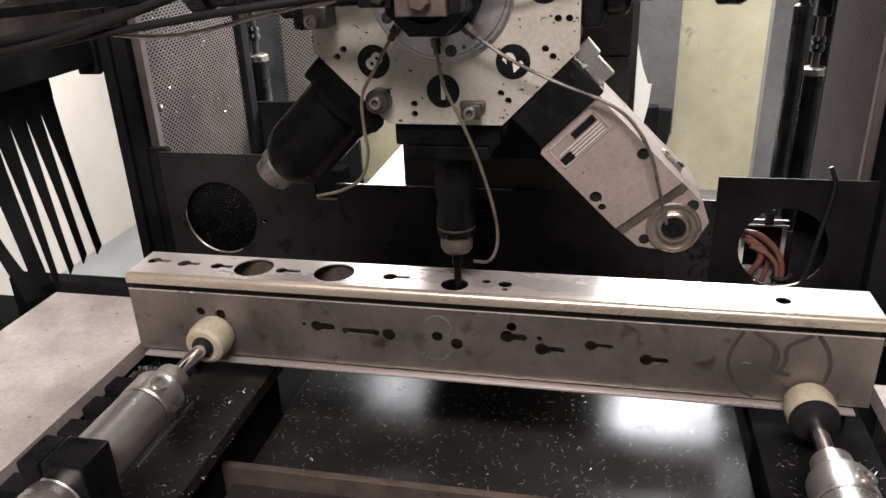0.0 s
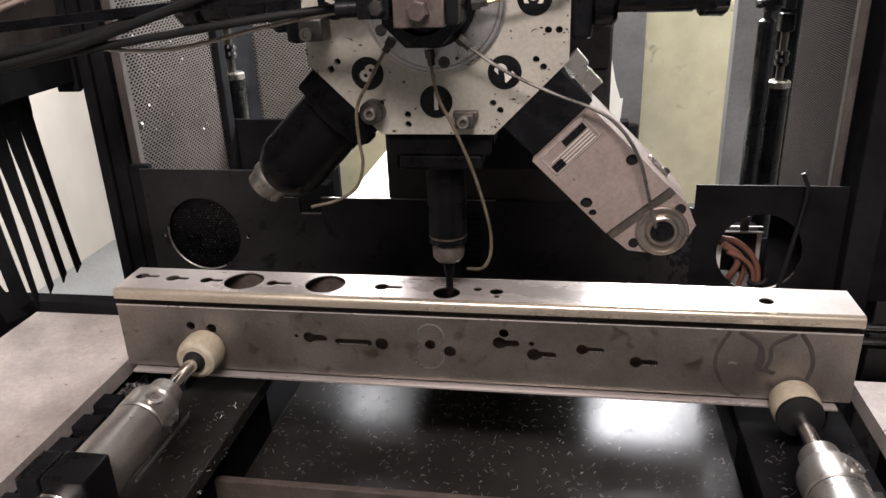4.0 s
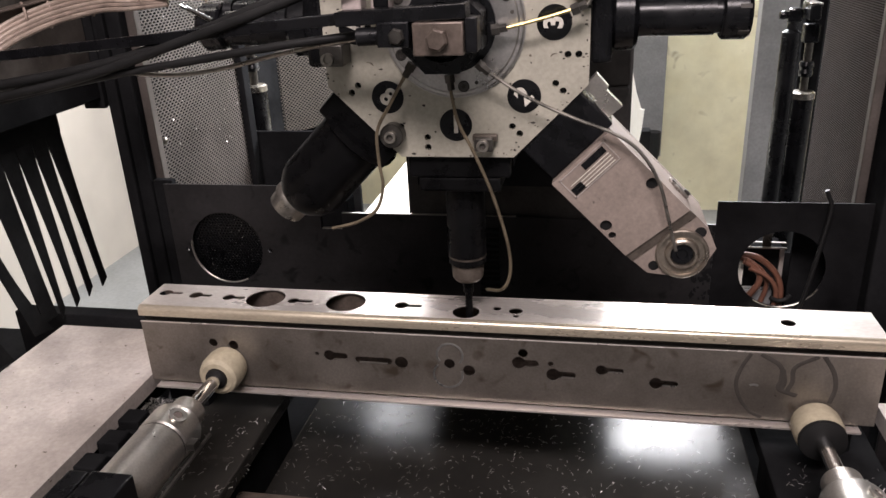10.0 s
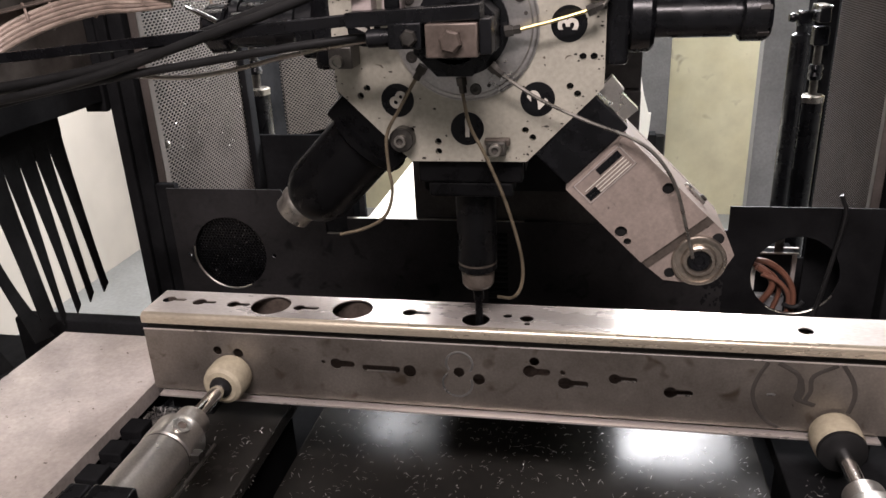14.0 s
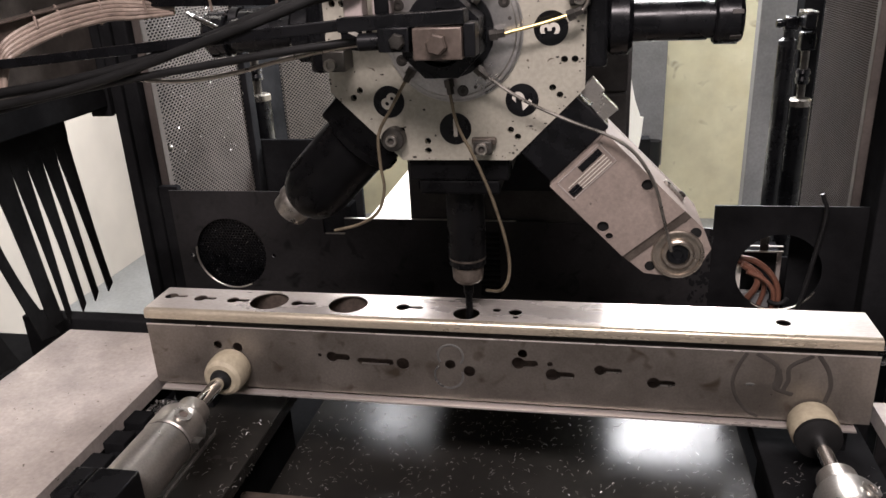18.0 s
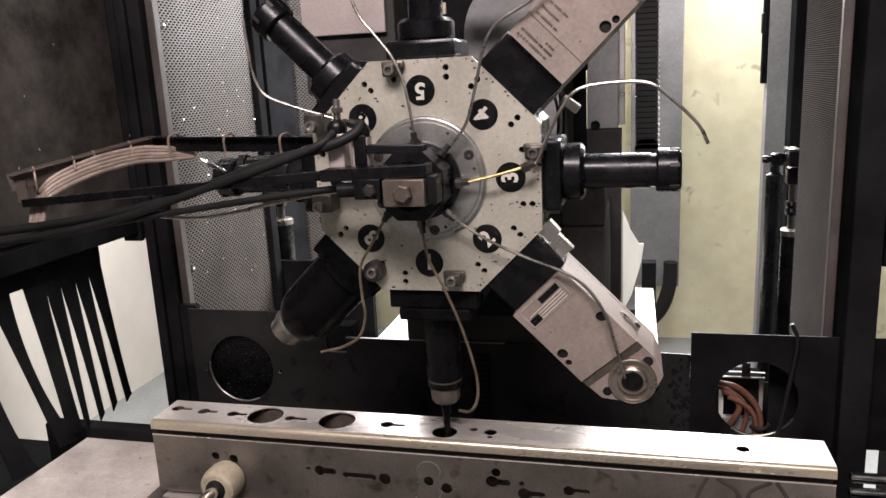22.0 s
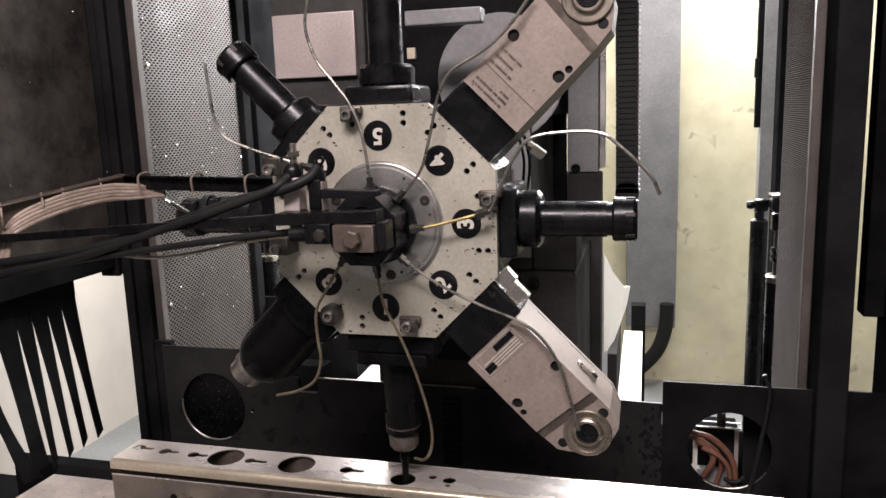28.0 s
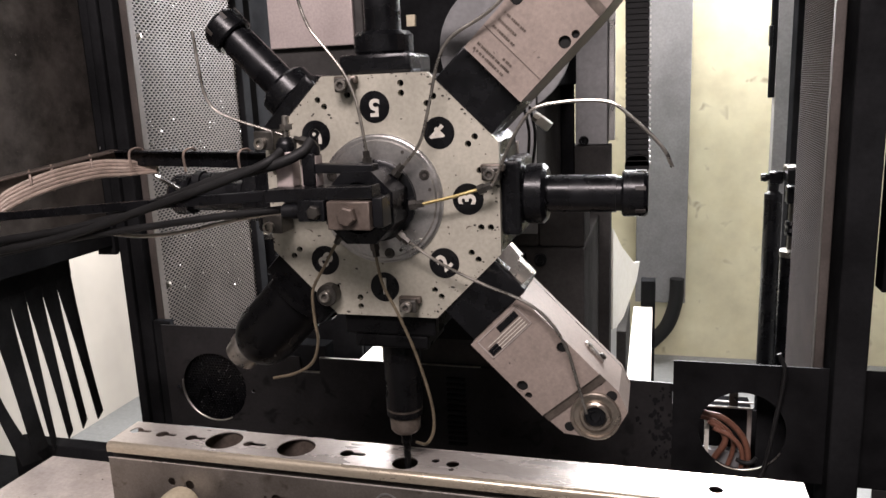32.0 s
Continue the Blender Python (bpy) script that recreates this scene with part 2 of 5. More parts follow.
def smooth_path(pts, n=8):
    pts = [Vector(p) for p in pts]
    if len(pts) < 3:
        return pts
    out = []
    ext = [pts[0] * 2 - pts[1]] + pts + [pts[-1] * 2 - pts[-2]]
    for i in range(1, len(ext) - 2):
        a, b, c, d = ext[i - 1:i + 3]
        for k in range(n):
            t = k / n
            out.append(0.5 * ((2 * b) + (c - a) * t + (2 * a - 5 * b + 4 * c - d) * t * t + (3 * b - a - 3 * c + d) * t ** 3))
    return out + [pts[-1]]


def tube(pts, r, seg=10, n=8, bm=None):
    """A round bar along a smooth path."""
    bm = bm or bmesh.new()
    path = smooth_path(pts, n)
    rings, u = [], None
    for i, p in enumerate(path):
        d = (path[min(i + 1, len(path) - 1)] - path[max(i - 1, 0)]).normalized()
        u = d.orthogonal().normalized() if u is None else (u - d * u.dot(d)).normalized()
        w = d.cross(u)
        rings.append([bm.verts.new(p + (u * math.cos(a) + w * math.sin(a)) * r) for a in [2 * math.pi * k / seg for k in range(seg)]])
    for a, b in zip(rings, rings[1:]):
        for k in range(seg):
            bm.faces.new((a[k], a[(k + 1) % seg], b[(k + 1) % seg], b[k]))
    bm.faces.new(rings[0][::-1])
    bm.faces.new(rings[-1])
    return bm


def circle(cx, cy, r, n=20, a0=0.0):
    return [(cx + r * math.cos(a0 + 2 * math.pi * k / n), cy + r * math.sin(a0 + 2 * math.pi * k / n)) for k in range(n)]


def sheet(outer, holes, t, m, bev=0.0):
    """A flat plate with holes cut through: outlines in its own plane (u, v), thickness t along its normal, set at the pose m."""
    bm = bmesh.new()
    edges = []
    for loop in [outer] + list(holes):
        vs = [bm.verts.new((u, v, 0)) for u, v in loop]
        edges += [bm.edges.new((vs[k], vs[(k + 1) % len(vs)])) for k in range(len(vs))]
    bmesh.ops.triangle_fill(bm, use_beauty=True, use_dissolve=False, edges=edges)
    r = bmesh.ops.extrude_face_region(bm, geom=list(bm.faces))
    bmesh.ops.translate(bm, vec=(0, 0, t), verts=[g for g in r["geom"] if isinstance(g, bmesh.types.BMVert)])
    bmesh.ops.transform(bm, matrix=m, verts=bm.verts)
    return bm


UP = Matrix(((1, 0, 0, 0), (0, 0, 1, 0), (0, 1, 0, 0), (0, 0, 0, 1)))  # u to x, v to z, thickness along +y


def upright(y):
    return Matrix.Translation((0, y, 0)) @ UP


def flat(z):
    return Matrix.Translation((0, 0, z))


def letters(name, text, size, m, material, parent=None, depth=0.0006):
    c = bpy.data.curves.new(name, "FONT")
    c.body, c.size, c.extrude, c.align_x, c.align_y = text, size, depth, "CENTER", "CENTER"
    c.offset = 0.0011
    tmp = bpy.data.objects.new(name, c)
    me = bpy.data.meshes.new_from_object(tmp)
    bpy.data.objects.remove(tmp)
    bpy.data.curves.remove(c)
    me.transform(m)
    me.materials.clear()
    me.materials.append(material)
    ob = new(name, me)
    if parent:
        ob.parent = parent
        ob.matrix_parent_inverse = WORLD_OF[parent.name].inverted()
    WORLD_OF[ob.name] = Matrix.Identity(4)
    return ob


ZC = 1.30  # turret centre height; its face lies at y = 0


def station(angle):
    """Pose of a turret station: local z points outward, y into the depth."""
    return Matrix.Translation((0, 0, ZC)) @ Matrix.Rotation(radians(90 - angle), 4, "Y")

# ---- structure of the machine ----
def hex_mesh(u0, u1, v0, v1, pitch, wall, m, t=0.0015):
    """Perforated sheet: a honeycomb of real openings."""
    R = pitch / math.sqrt(3)
    ri = R - wall / math.sqrt(3) * 2 * 0.5
    verts, faces = [], []
    j = 0
    v = v0 + R
    ring = [(math.sin(math.pi / 3 * k), math.cos(math.pi / 3 * k)) for k in range(6)]
    while v < v1 - R * 0.6:
        u = u0 + pitch / 2 + (pitch / 2 if j % 2 else 0)
        while u < u1 - pitch * 0.3:
            b = len(verts)
            verts += [(u + R * c, v + R * s, 0) for c, s in ring] + [(u + ri * c, v + ri * s, 0.0) for c, s in ring] + [(u + ri * c, v + ri * s, t) for c, s in ring]
            for k in range(6):
                n = (k + 1) % 6
                faces += [(b + k, b + n, b + 6 + n, b + 6 + k), (b + 6 + k, b + 6 + n, b + 12 + n, b + 12 + k)]
            u += pitch
        v += R * 1.5
        j += 1
    me = bpy.data.meshes.new("perforation")
    me.from_pydata([m @ Vector(p) for p in verts], [], faces)
    return me


def mesh_part(name, me, material, parent=None, label="", kind=""):
    me.materials.append(material)
    ob = new(name, me)
    if parent:
        ob.parent = parent
        ob.matrix_parent_inverse = WORLD_OF[parent.name].inverted()
    WORLD_OF[ob.name] = Matrix.Identity(4)
    return tagged(ob, label, kind=kind)


def arc(cx, cy, r, a0, a1, n=10):
    return [(cx + r * math.cos(radians(a0 + (a1 - a0) * k / n)), cy + r * math.sin(radians(a0 + (a1 - a0) * k / n))) for k in range(n + 1)]


# floor of the shop, far walls
setting("shop_floor", box(-6, 6, -6, 6, -0.02, 0.0, 0), M["floor"], "grey painted concrete workshop floor", "floor")
setting("wall_north", box(-1.95, 3.4, 2.98, 3.08, 0, 3.6, 0), M["cream"], "pale yellow painted workshop wall with dirt marks", "wall")
setting("wall_west", box(-2.19, -2.09, -4, 6, 0, 3.6, 0), M["beige"], "beige workshop wall seen through the side opening", "wall")
# south and east walls and the ceiling are unseen, they close the room
setting("wall_south", box(-6, 6, -4.1, -4.0, 0, 3.6, 0), M["dim"], "unseen grey wall behind the machine front", "wall")
setting("wall_east", box(3.4, 3.5, -4, 6, 0, 3.6, 0), M["dim"], "unseen grey workshop wall", "wall")
setting("shop_ceiling", box(-6, 6, -4.2, 6, 3.6, 3.7, 0), M["dim"], "unseen plain grey workshop ceiling", "ceiling")

# left side panel with an opening, and its posts
side = start("side_panel", (-0.77, 0.2, 0.3), "black painted machine side panel with a curtained opening", "machine panel")
part("upper_panel", box(-0.90, -0.87, -1.0, 0.465, 1.181, 2.3, 0.003), M["felt"], side)
part("header_rail", box(-0.90, -0.855, -1.0, 0.452, 1.117, 1.180, 0.003), M["blackpaint"], side)
part("corner_gusset", box(-0.90, -0.85, 0.4525, 0.465, 1.096, 1.180, 0.002), M["blackpaint"], side)
part("corner_post", box(-0.851, -0.785, 0.466, 0.494, 0.30, 2.3, 0.004), M["blackpaint"], side)
part("post_filler", box(-0.905, -0.8515, 0.466, 0.494, 1.098, 2.3, 0.003), M["blackpaint"], side)
# added filler, stops the light leak between post and bulkhead
part("gap_filler", box(-0.784, -0.736, 0.470, 0.488, 0.30, 0.93, 0.003), M["blackpaint"], side)
part("post_rib", box(-0.835, -0.815, 0.452, 0.4655, 0.30, 2.3, 0.003), M["blackpaint"], side)
part("lower_sill", box(-1.02, -0.62, 0.235, 0.272, 0.45, 0.706, 0.004), M["blackpaint"], side)
part("lower_panel", box(-1.25, -1.02, -1.0, 0.345, 0.3, 0.60, 0.004), M["blackpaint"], side)

# rear bulkhead with two round vents
back = start("rear_bulkhead", (0, 0.44, 0.3), "dark grey sheet steel bulkhead with two round vents", "machine panel")
part("left_sheet", sheet([(-0.74, 0.675), (0.05, 0.675), (0.05, 0.87), (-0.30, 0.87), (-0.334, 0.87), (-0.334, 0.834), (-0.383, 0.834), (-0.383, 0.87), (-0.45, 0.872), (-0.475, 0.93), (-0.74, 0.93)],
     [circle(-0.611, 0.782, 0.084, 40), circle(-0.509, 0.778, 0.005, 10), circle(-0.71, 0.775, 0.005, 10)], 0.004, upright(0.44)), M["bulkhead"], back, smooth=False)
part("middle_sheet", sheet([(0.05, 0.675), (0.4315, 0.675), (0.4315, 0.864), (0.05, 0.872)], [], 0.004, upright(0.436)), M["bulkhead"], back, smooth=False)
part("right_sheet", sheet([(0.432, 0.675), (0.90, 0.675), (0.90, 0.912), (0.432, 0.912)], [circle(0.563, 0.773, 0.081, 40)], 0.004, upright(0.436)), M["tarred"], back, smooth=False)
rng = random.Random(31)
bm = bmesh.new()
for k in range(70):
    cx, cz, r = 0.4315 - abs(rng.gauss(0, 0.024)), rng.uniform(0.70, 0.855), rng.uniform(0.0015, 0.0065)
    m = rng.randint(5, 8)
    ring = [(cx + r * rng.uniform(0.5, 1.2) * math.cos(2 * math.pi * j / m), cz + r * rng.uniform(0.6, 1.6) * math.sin(2 * math.pi * j / m)) for j in range(m)]
    y = 0.4355 - 0.00001 * k
    bm.faces.new([bm.verts.new((u, y, v)) for u, v in ring])
tagged(part("grime", bm, M["tarred"], back, "ragged black grime spots", smooth=False), kind="stuff")
for k in range(13):
    part("louvre", box(-0.036, 0.006, 0.4325, 0.4395 if k % 2 else 0.4392, 0.690 + 0.0125 * k, 0.6955 + 0.0125 * k, 0.0008), M["tarred"], back)
part("bulkhead_foot", box(-0.74, -0.70, 0.436, 0.444, 0.30, 0.674, 0.002), M["bulkhead"], back)
part("bulkhead_foot", box(0.80, 0.90, 0.436, 0.444, 0.0, 0.674, 0.002), M["bulkhead"], back)
part("notch_block", box(-0.400, -0.322, 0.452, 0.50, 0.80, 0.895, 0.003), M["blackpaint"], back)
# bright strips paint the shine along the notch and top edges
part("notch_edge", box(-0.380, -0.336, 0.4385, 0.445, 0.8345, 0.8365, 0), M["alu"], back, "bright sheet edge")
part("top_edge", box(-0.333, 0.04, 0.4385, 0.4448, 0.8705, 0.872, 0), M["alu"], back, "bright sheet edge")
# added black sheet stands in for the darkness behind the left vent
part("vent_backing", box(-0.72, -0.50, 0.47, 0.478, 0.66, 0.90, 0), M["blackpaint"], back)
# bright part arcs paint the highlights on the vent rims
bm = tube([(-0.611 + 0.0845 * math.cos(radians(a)), 0.4385, 0.782 + 0.0845 * math.sin(radians(a))) for a in range(170, 300, 8)], 0.0022, 6, 2)
part("rim_glint", bm, M["alu"], back, "bright arc painted as a glint on the vent rim")
bm = tube([(0.563 + 0.0815 * math.cos(radians(a)), 0.4345, 0.773 + 0.0815 * math.sin(radians(a))) for a in range(235, 335, 8)], 0.0016, 6, 2)
part("rim_glint", bm, M["pipe"], back, "bright arc painted as a glint on the vent rim")
mesh_part("vent_mesh", hex_mesh(-0.70, -0.52, 0.69, 0.875, 0.0075, 0.0024, upright(0.452)), M["black"], back, "fine oily wire mesh", "stuff")

# perforated guards along the rear sides
def guard(x0, y0, x1, y1, z0, z1, label, backing=0.03, wide=2.35, pitch=0.0072):
    """A perforated sheet standing between two ground points, elongated openings along its length."""
    d = Vector((x1 - x0, y1 - y0, 0))
    m = Matrix.Translation((x0, y0, 0)) @ Matrix.Rotation(math.atan2(d.y, d.x), 4, "Z") @ UP @ Matrix.Diagonal((wide, 1, 1, 1))
    e = start("perforated_guard", ((x0 + x1) / 2, (y0 + y1) / 2, z0), label, "guard panel", "perforated guards")
    mesh_part("perforated_sheet", hex_mesh(0, d.length / wide, z0, z1, pitch, pitch * 0.32, m), M["mesh"], e, "", "stuff")
    n = Vector((d.y, -d.x, 0)).normalized() * (backing if x0 > 0 else -backing)
    # black sheet added behind so that the openings read dark
    part("backing", sheet([(0, z0), (d.length, z0), (d.length, z1), (0, z1)], [], 0.004, Matrix.Translation(n) @ Matrix.Translation((x0, y0, 0)) @ Matrix.Rotation(math.atan2(d.y, d.x), 4, "Z") @ UP), M["blackpaint"], e, smooth=False)
    return e


lat = guard(-0.785, 0.515, -0.79, 0.985, 0.70, 2.25, "perforated steel guard panel with sparkling swarf")
part("edge_strip", box(-0.800, -0.768, 0.495, 0.517, 0.90, 2.25, 0.002), M["mesh"], lat)
for z in (1.005, 1.60, 1.30):
    part("rivet", lathe([(0, 0.009), (0.003, 0.008), (0.006, 0.003)], (-0.772, 0.530, z), (1, -0.4, 0), 10), M["pipe"], lat)
guard(-0.845, 1.40, -0.72, 1.62, 0.80, 2.25, "far perforated steel guard panel")
tall = start("corner_column", (-0.84, 1.0, 0.3), "black box section column", "column")
part("column_body", box(-0.88, -0.775, 0.987, 1.03, 0.3, 2.25, 0.004), M["blackpaint"], tall)
part("column_web", box(-0.98, -0.84, 1.18, 1.39, 0.3, 2.25, 0.004), M["blackpaint"], tall)
# black sheet added to fill the dark gap behind the bulkhead
low = start("dark_fill", (-0.64, 1.05, 0.0), "black sheet filling the dark gap behind the bulkhead", "machine panel")
part("fill_sheet", box(-0.86, -0.48, 1.045, 1.06, 0.0, 0.90, 0.002), M["blackpaint"], low)
# black panel added for the darkness behind the far guard
far = start("corner_column", (-0.6, 1.65, 0.3), "black box section column", "column")
part("column_body", box(-1.10, -0.715, 1.64, 1.72, 0.0, 2.25, 0.004), M["blackpaint"], far)

guard(0.701, 0.510, 0.711, 0.905, 0.70, 2.25, "perforated steel guard beside a black column", wide=1.7, pitch=0.0054)
rc = start("corner_column", (0.74, 0.46, 0.0), "black box section column with a narrow grey edge", "column")
part("column_body", box(0.712, 0.766, 0.40, 0.506, 0.0, 2.3, 0.004), M["blackpaint"], rc)
part("edge_strip", box(0.693, 0.711, 0.488, 0.508, 0.88, 2.25, 0.002), M["mesh"], rc)
rb = start("corner_column", (0.77, 1.25, 0.0), "slim black upright behind the perforated guard", "column")
part("column_body", box(0.752, 0.815, 1.26, 1.34, 0.0, 2.25, 0.004), M["blackpaint"], rb)
part("clamp_plate", box(0.727, 0.754, 1.12, 1.208, 1.170, 1.208, 0.003), M["black"], rb)
part("plate_top", box(0.727, 0.756, 1.12, 1.20, 1.2085, 1.2125, 0.001), M["pipe"], rb)
gs = start("gas_strut", (0.704, 1.19, 0.0), "thick black gas strut hung from a pin bracket", "strut", "gas struts")
part("barrel", rod((0.704, 1.19, 0.0), (0.704, 1.19, 1.135), 0.0235, 24), M["black"], gs)
part("neck", lathe([(0, 0.021), (0.006, 0.013), (0.022, 0.013), (0.028, 0.017)], (0.704, 1.19, 1.135), (0, 0, 1), 20), M["black"], gs)
part("eye", box(0.690, 0.726, 1.175, 1.205, 1.160, 1.196, 0.006), M["black"], gs)
part("pin", lathe([(0, 0.009), (0.010, 0.012), (0.016, 0.010), (0.020, 0.010)], (0.690, 1.19, 1.178), (-1, 0, 0), 16), M["black"], gs)
rr = start("rear_post", (0.94, 2.32, 0.0), "grey-brown painted steel post behind the machine", "post")
part("post_body", box(0.843, 1.10, 2.28, 2.36, 0.0, 2.7, 0.004), M["greypaint"], rr)
part("post_strip", box(0.822, 0.843, 2.29, 2.33, 1.36, 2.7, 0.003), M["blackpaint"], rr)
part("strip_catch", box(0.812, 0.826, 2.275, 2.30, 1.56, 1.64, 0.003), M["black"], rr)
# plain dark block stands for a dark area at the far wall
wp = start("wall_block", (-1.6, 2.9, 0.0), "dark block standing for the dark area at the far wall", "cabinet")
part("wall_block_body", box(-1.94, -1.175, 2.75, 2.96, 0.0, 2.1, 0.006), M["blackpaint"], wp)
part("wall_block_front", box(-1.93, -1.185, 2.735, 2.749, 0.08, 2.08, 0.003), M["blackpaint"], wp)
rp = start("side_panel", (1.0, 0.3, 0.3), "black painted machine side panel", "machine panel")
part("panel_sheet", box(0.93, 0.96, -1.0, 0.86, 0.0, 2.3, 0.003), M["blackpaint"], rp)
part("upper_cover", box(0.885, 0.929, 0.80, 0.86, 0.965, 2.3, 0.003), M["blackpaint"], rp)
# black sheet widened to shut window light off the right plate
part("cover_fill", box(0.716, 0.884, 0.915, 0.94, 0.30, 2.3, 0.003), M["blackpaint"], rp)
# unseen roof, added to close the machine from above
top = start("roof_panel", (0, 0.2, 2.3), "unseen black machine roof panel", "machine panel")
part("panel_sheet", box(-0.82, 0.95, -0.2, 0.55, 2.3, 2.33, 0.003), M["blackpaint"], top)


# ---- machine bed ----
bed = start("machine_bed", (0, 0, 0.0), "black oily machine bed with a sunken tray, littered with swarf", "machine bed")
part("bed_body", box(-0.62, 0.64, -0.75, 0.43, 0.0, 0.465, 0.004), M["blackpaint"], bed)
part("tray_floor", box(-0.378, 0.49, -0.085, 0.425, 0.466, 0.490, 0.002), M["tray"], bed)
part("tray_rim", box(-0.378, 0.49, -0.100, -0.086, 0.466, 0.564, 0.002), M["brown"], bed)
part("front_ledge", box(-0.36, 0.475, -0.70, -0.101, 0.466, 0.530, 0.002), M["tray"], bed)
for x0, x1 in ((-0.598, -0.382), (0.494, 0.640)):
    part("side_block", box(x0, x1, -0.70, 0.15, 0.466, 0.600, 0.003), M["blackpaint"], bed)
part("block_top", box(-0.505, -0.360, -0.70, 0.16, 0.601, 0.628, 0.003), M["tray"], bed, "oily top plate of the side block")
part("block_top", box(0.468, 0.640, -0.70, 0.16, 0.601, 0.628, 0.003), M["blackpaint"], bed)
part("side_rail", box(-0.5912, -0.552, -0.65, 0.16, 0.601, 0.640, 0.003), M["black"], bed)
for y in (-0.050, -0.110, -0.172, -0.235, -0.300):
    part("rail_block", box(-0.5912, -0.552, y - 0.019, y + 0.019, 0.641, 0.674, 0.003), M["blackpaint"], bed)
    part("rail_stop", box(-0.575, -0.554, y - 0.032, y - 0.0195, 0.641, 0.660, 0.002), M["blackpaint"], bed)


def table_plate(x0, x1, y0, y1):
    p = start("table_plate", ((x0 + x1) / 2, (y0 + y1) / 2, 0.655), "worn bright steel table plate scattered with swarf", "plate", "table plates")
    hs = [circle(x1 - 0.03, y, 0.004, 10) for y in (y0 + 0.12, y0 + 0.15)] if x0 < 0 else []
    part("plate_body", sheet([(x0, y0), (x1, y0), (x1, y1), (x0, y1)], hs, 0.03, flat(0.66)), M["plate"], p, smooth=False)
    part("plate_leg", box(x0 + 0.04, x1 - 0.03, y0 + 0.05, y1 - 0.05, 0.3, 0.66, 0.003), M["blackpaint"], p)
    return p


table_plate(-0.89, -0.592, -0.55, 0.215)
table_plate(0.645, 0.89, -0.55, 0.105)


# ---- workpiece ----
def keyhole(cx, cy, r, l, w, n=14):
    """A round hole with a slot leading to the right (l > 0) or left."""
    s = 1 if l > 0 else -1
    a = math.degrees(math.asin(min(0.95, w / r)))
    pts = arc(cx, cy, r, a, 360 - a, n) + arc(cx + abs(l), cy, w, -90, 90, 5)
    return [(cx + s * (u - cx), v) for u, v in pts]


def slot(cx, cy, l, w):
    return arc(cx - l, cy, w, 90, 270, 6) + arc(cx + l, cy, w, -90, 90, 6)


BX0, BX1, BY0, BY1, BZ0, BZ1 = -0.575, 0.618, 0.030, 0.120, 0.690, 0.843
beam = start("steel_profile", (0.02, 0.075, BZ0), "long folded stainless steel profile with keyholes, clamped on its side", "workpiece")
front_holes = [keyhole(-0.236, 0.766, 0.010, 0.026, 0.006), slot(-0.160, 0.761, 0.026, 0.006), circle(-0.112, 0.760, 0.011), circle(-0.031, 0.763, 0.009),
    circle(0.001, 0.752, 0.010), keyhole(0.082, 0.772, 0.011, 0.026, 0.006), circle(0.089, 0.790, 0.008), keyhole(0.137, 0.754, 0.011, 0.030, 0.006), circle(0.133, 0.773, 0.0045),
    keyhole(0.212, 0.767, 0.009, 0.030, 0.0045), keyhole(0.296, 0.749, 0.010, 0.028, 0.0055), circle(-0.445, 0.778, 0.008), circle(-0.408, 0.775, 0.009), circle(-0.258, 0.768, 0.0035)]
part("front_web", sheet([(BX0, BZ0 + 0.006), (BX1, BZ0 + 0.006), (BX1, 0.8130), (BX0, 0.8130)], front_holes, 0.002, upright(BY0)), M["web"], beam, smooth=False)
# dark brown paints the shade seen through the top holes
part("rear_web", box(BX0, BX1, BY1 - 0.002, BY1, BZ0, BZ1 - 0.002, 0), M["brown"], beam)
top_holes = [keyhole(-0.552, 0.086, 0.012, 0.028, 0.005), keyhole(-0.492, 0.081, 0.012, 0.026, 0.005), keyhole(-0.428, 0.078, 0.011, 0.036, 0.005)[:], circle(-0.360, 0.080, 0.034, 32),
    keyhole(-0.308, 0.076, 0.010, 0.030, 0.005), circle(-0.215, 0.079, 0.034, 32), keyhole(-0.117, 0.076, 0.012, 0.030, 0.005), circle(0.074, 0.073, 0.011), circle(0.076, 0.055, 0.005), circle(0.043, 0.079, 0.007),
    circle(-0.006, 0.062, 0.022, 28), circle(0.488, 0.073, 0.011)]
top_holes[2] = keyhole(-0.428, 0.078, 0.011, 0.026, 0.005)
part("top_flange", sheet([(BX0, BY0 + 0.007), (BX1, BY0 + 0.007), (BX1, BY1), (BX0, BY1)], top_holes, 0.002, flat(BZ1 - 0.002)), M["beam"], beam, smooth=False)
# rolled front edge of the top flange
bm = bmesh.new()
prof = [(BY0 + 0.007, BZ1)] + [(BY0 + 0.007 - 0.009 * math.sin(radians(a)), BZ1 - 0.009 + 0.009 * math.cos(radians(a))) for a in range(15, 91, 15)] + [(BY0 - 0.002, 0.8255), (BY0 + 0.004, 0.8255)]
ra, rb2 = [[bm.verts.new((x, y, z)) for y, z in prof] for x in (BX0, BX1)]
for k in range(len(prof) - 1):
    bm.faces.new((ra[k], ra[k + 1], rb2[k + 1], rb2[k]))
part("rolled_edge", bm, M["rolled"], beam)
part("web_edge", tube([(BX0, BY0 + 0.0005, 0.8135), (BX1, BY0 + 0.0005, 0.8135)], 0.0014, 8), M["beam"], beam, "bright sheet edge")
part("seam_gasket", box(BX0 + 0.002, BX1 - 0.002, BY0 + 0.010, BY0 + 0.016, 0.808, 0.8300, 0), M["slot"], beam, "dark recessed seam")
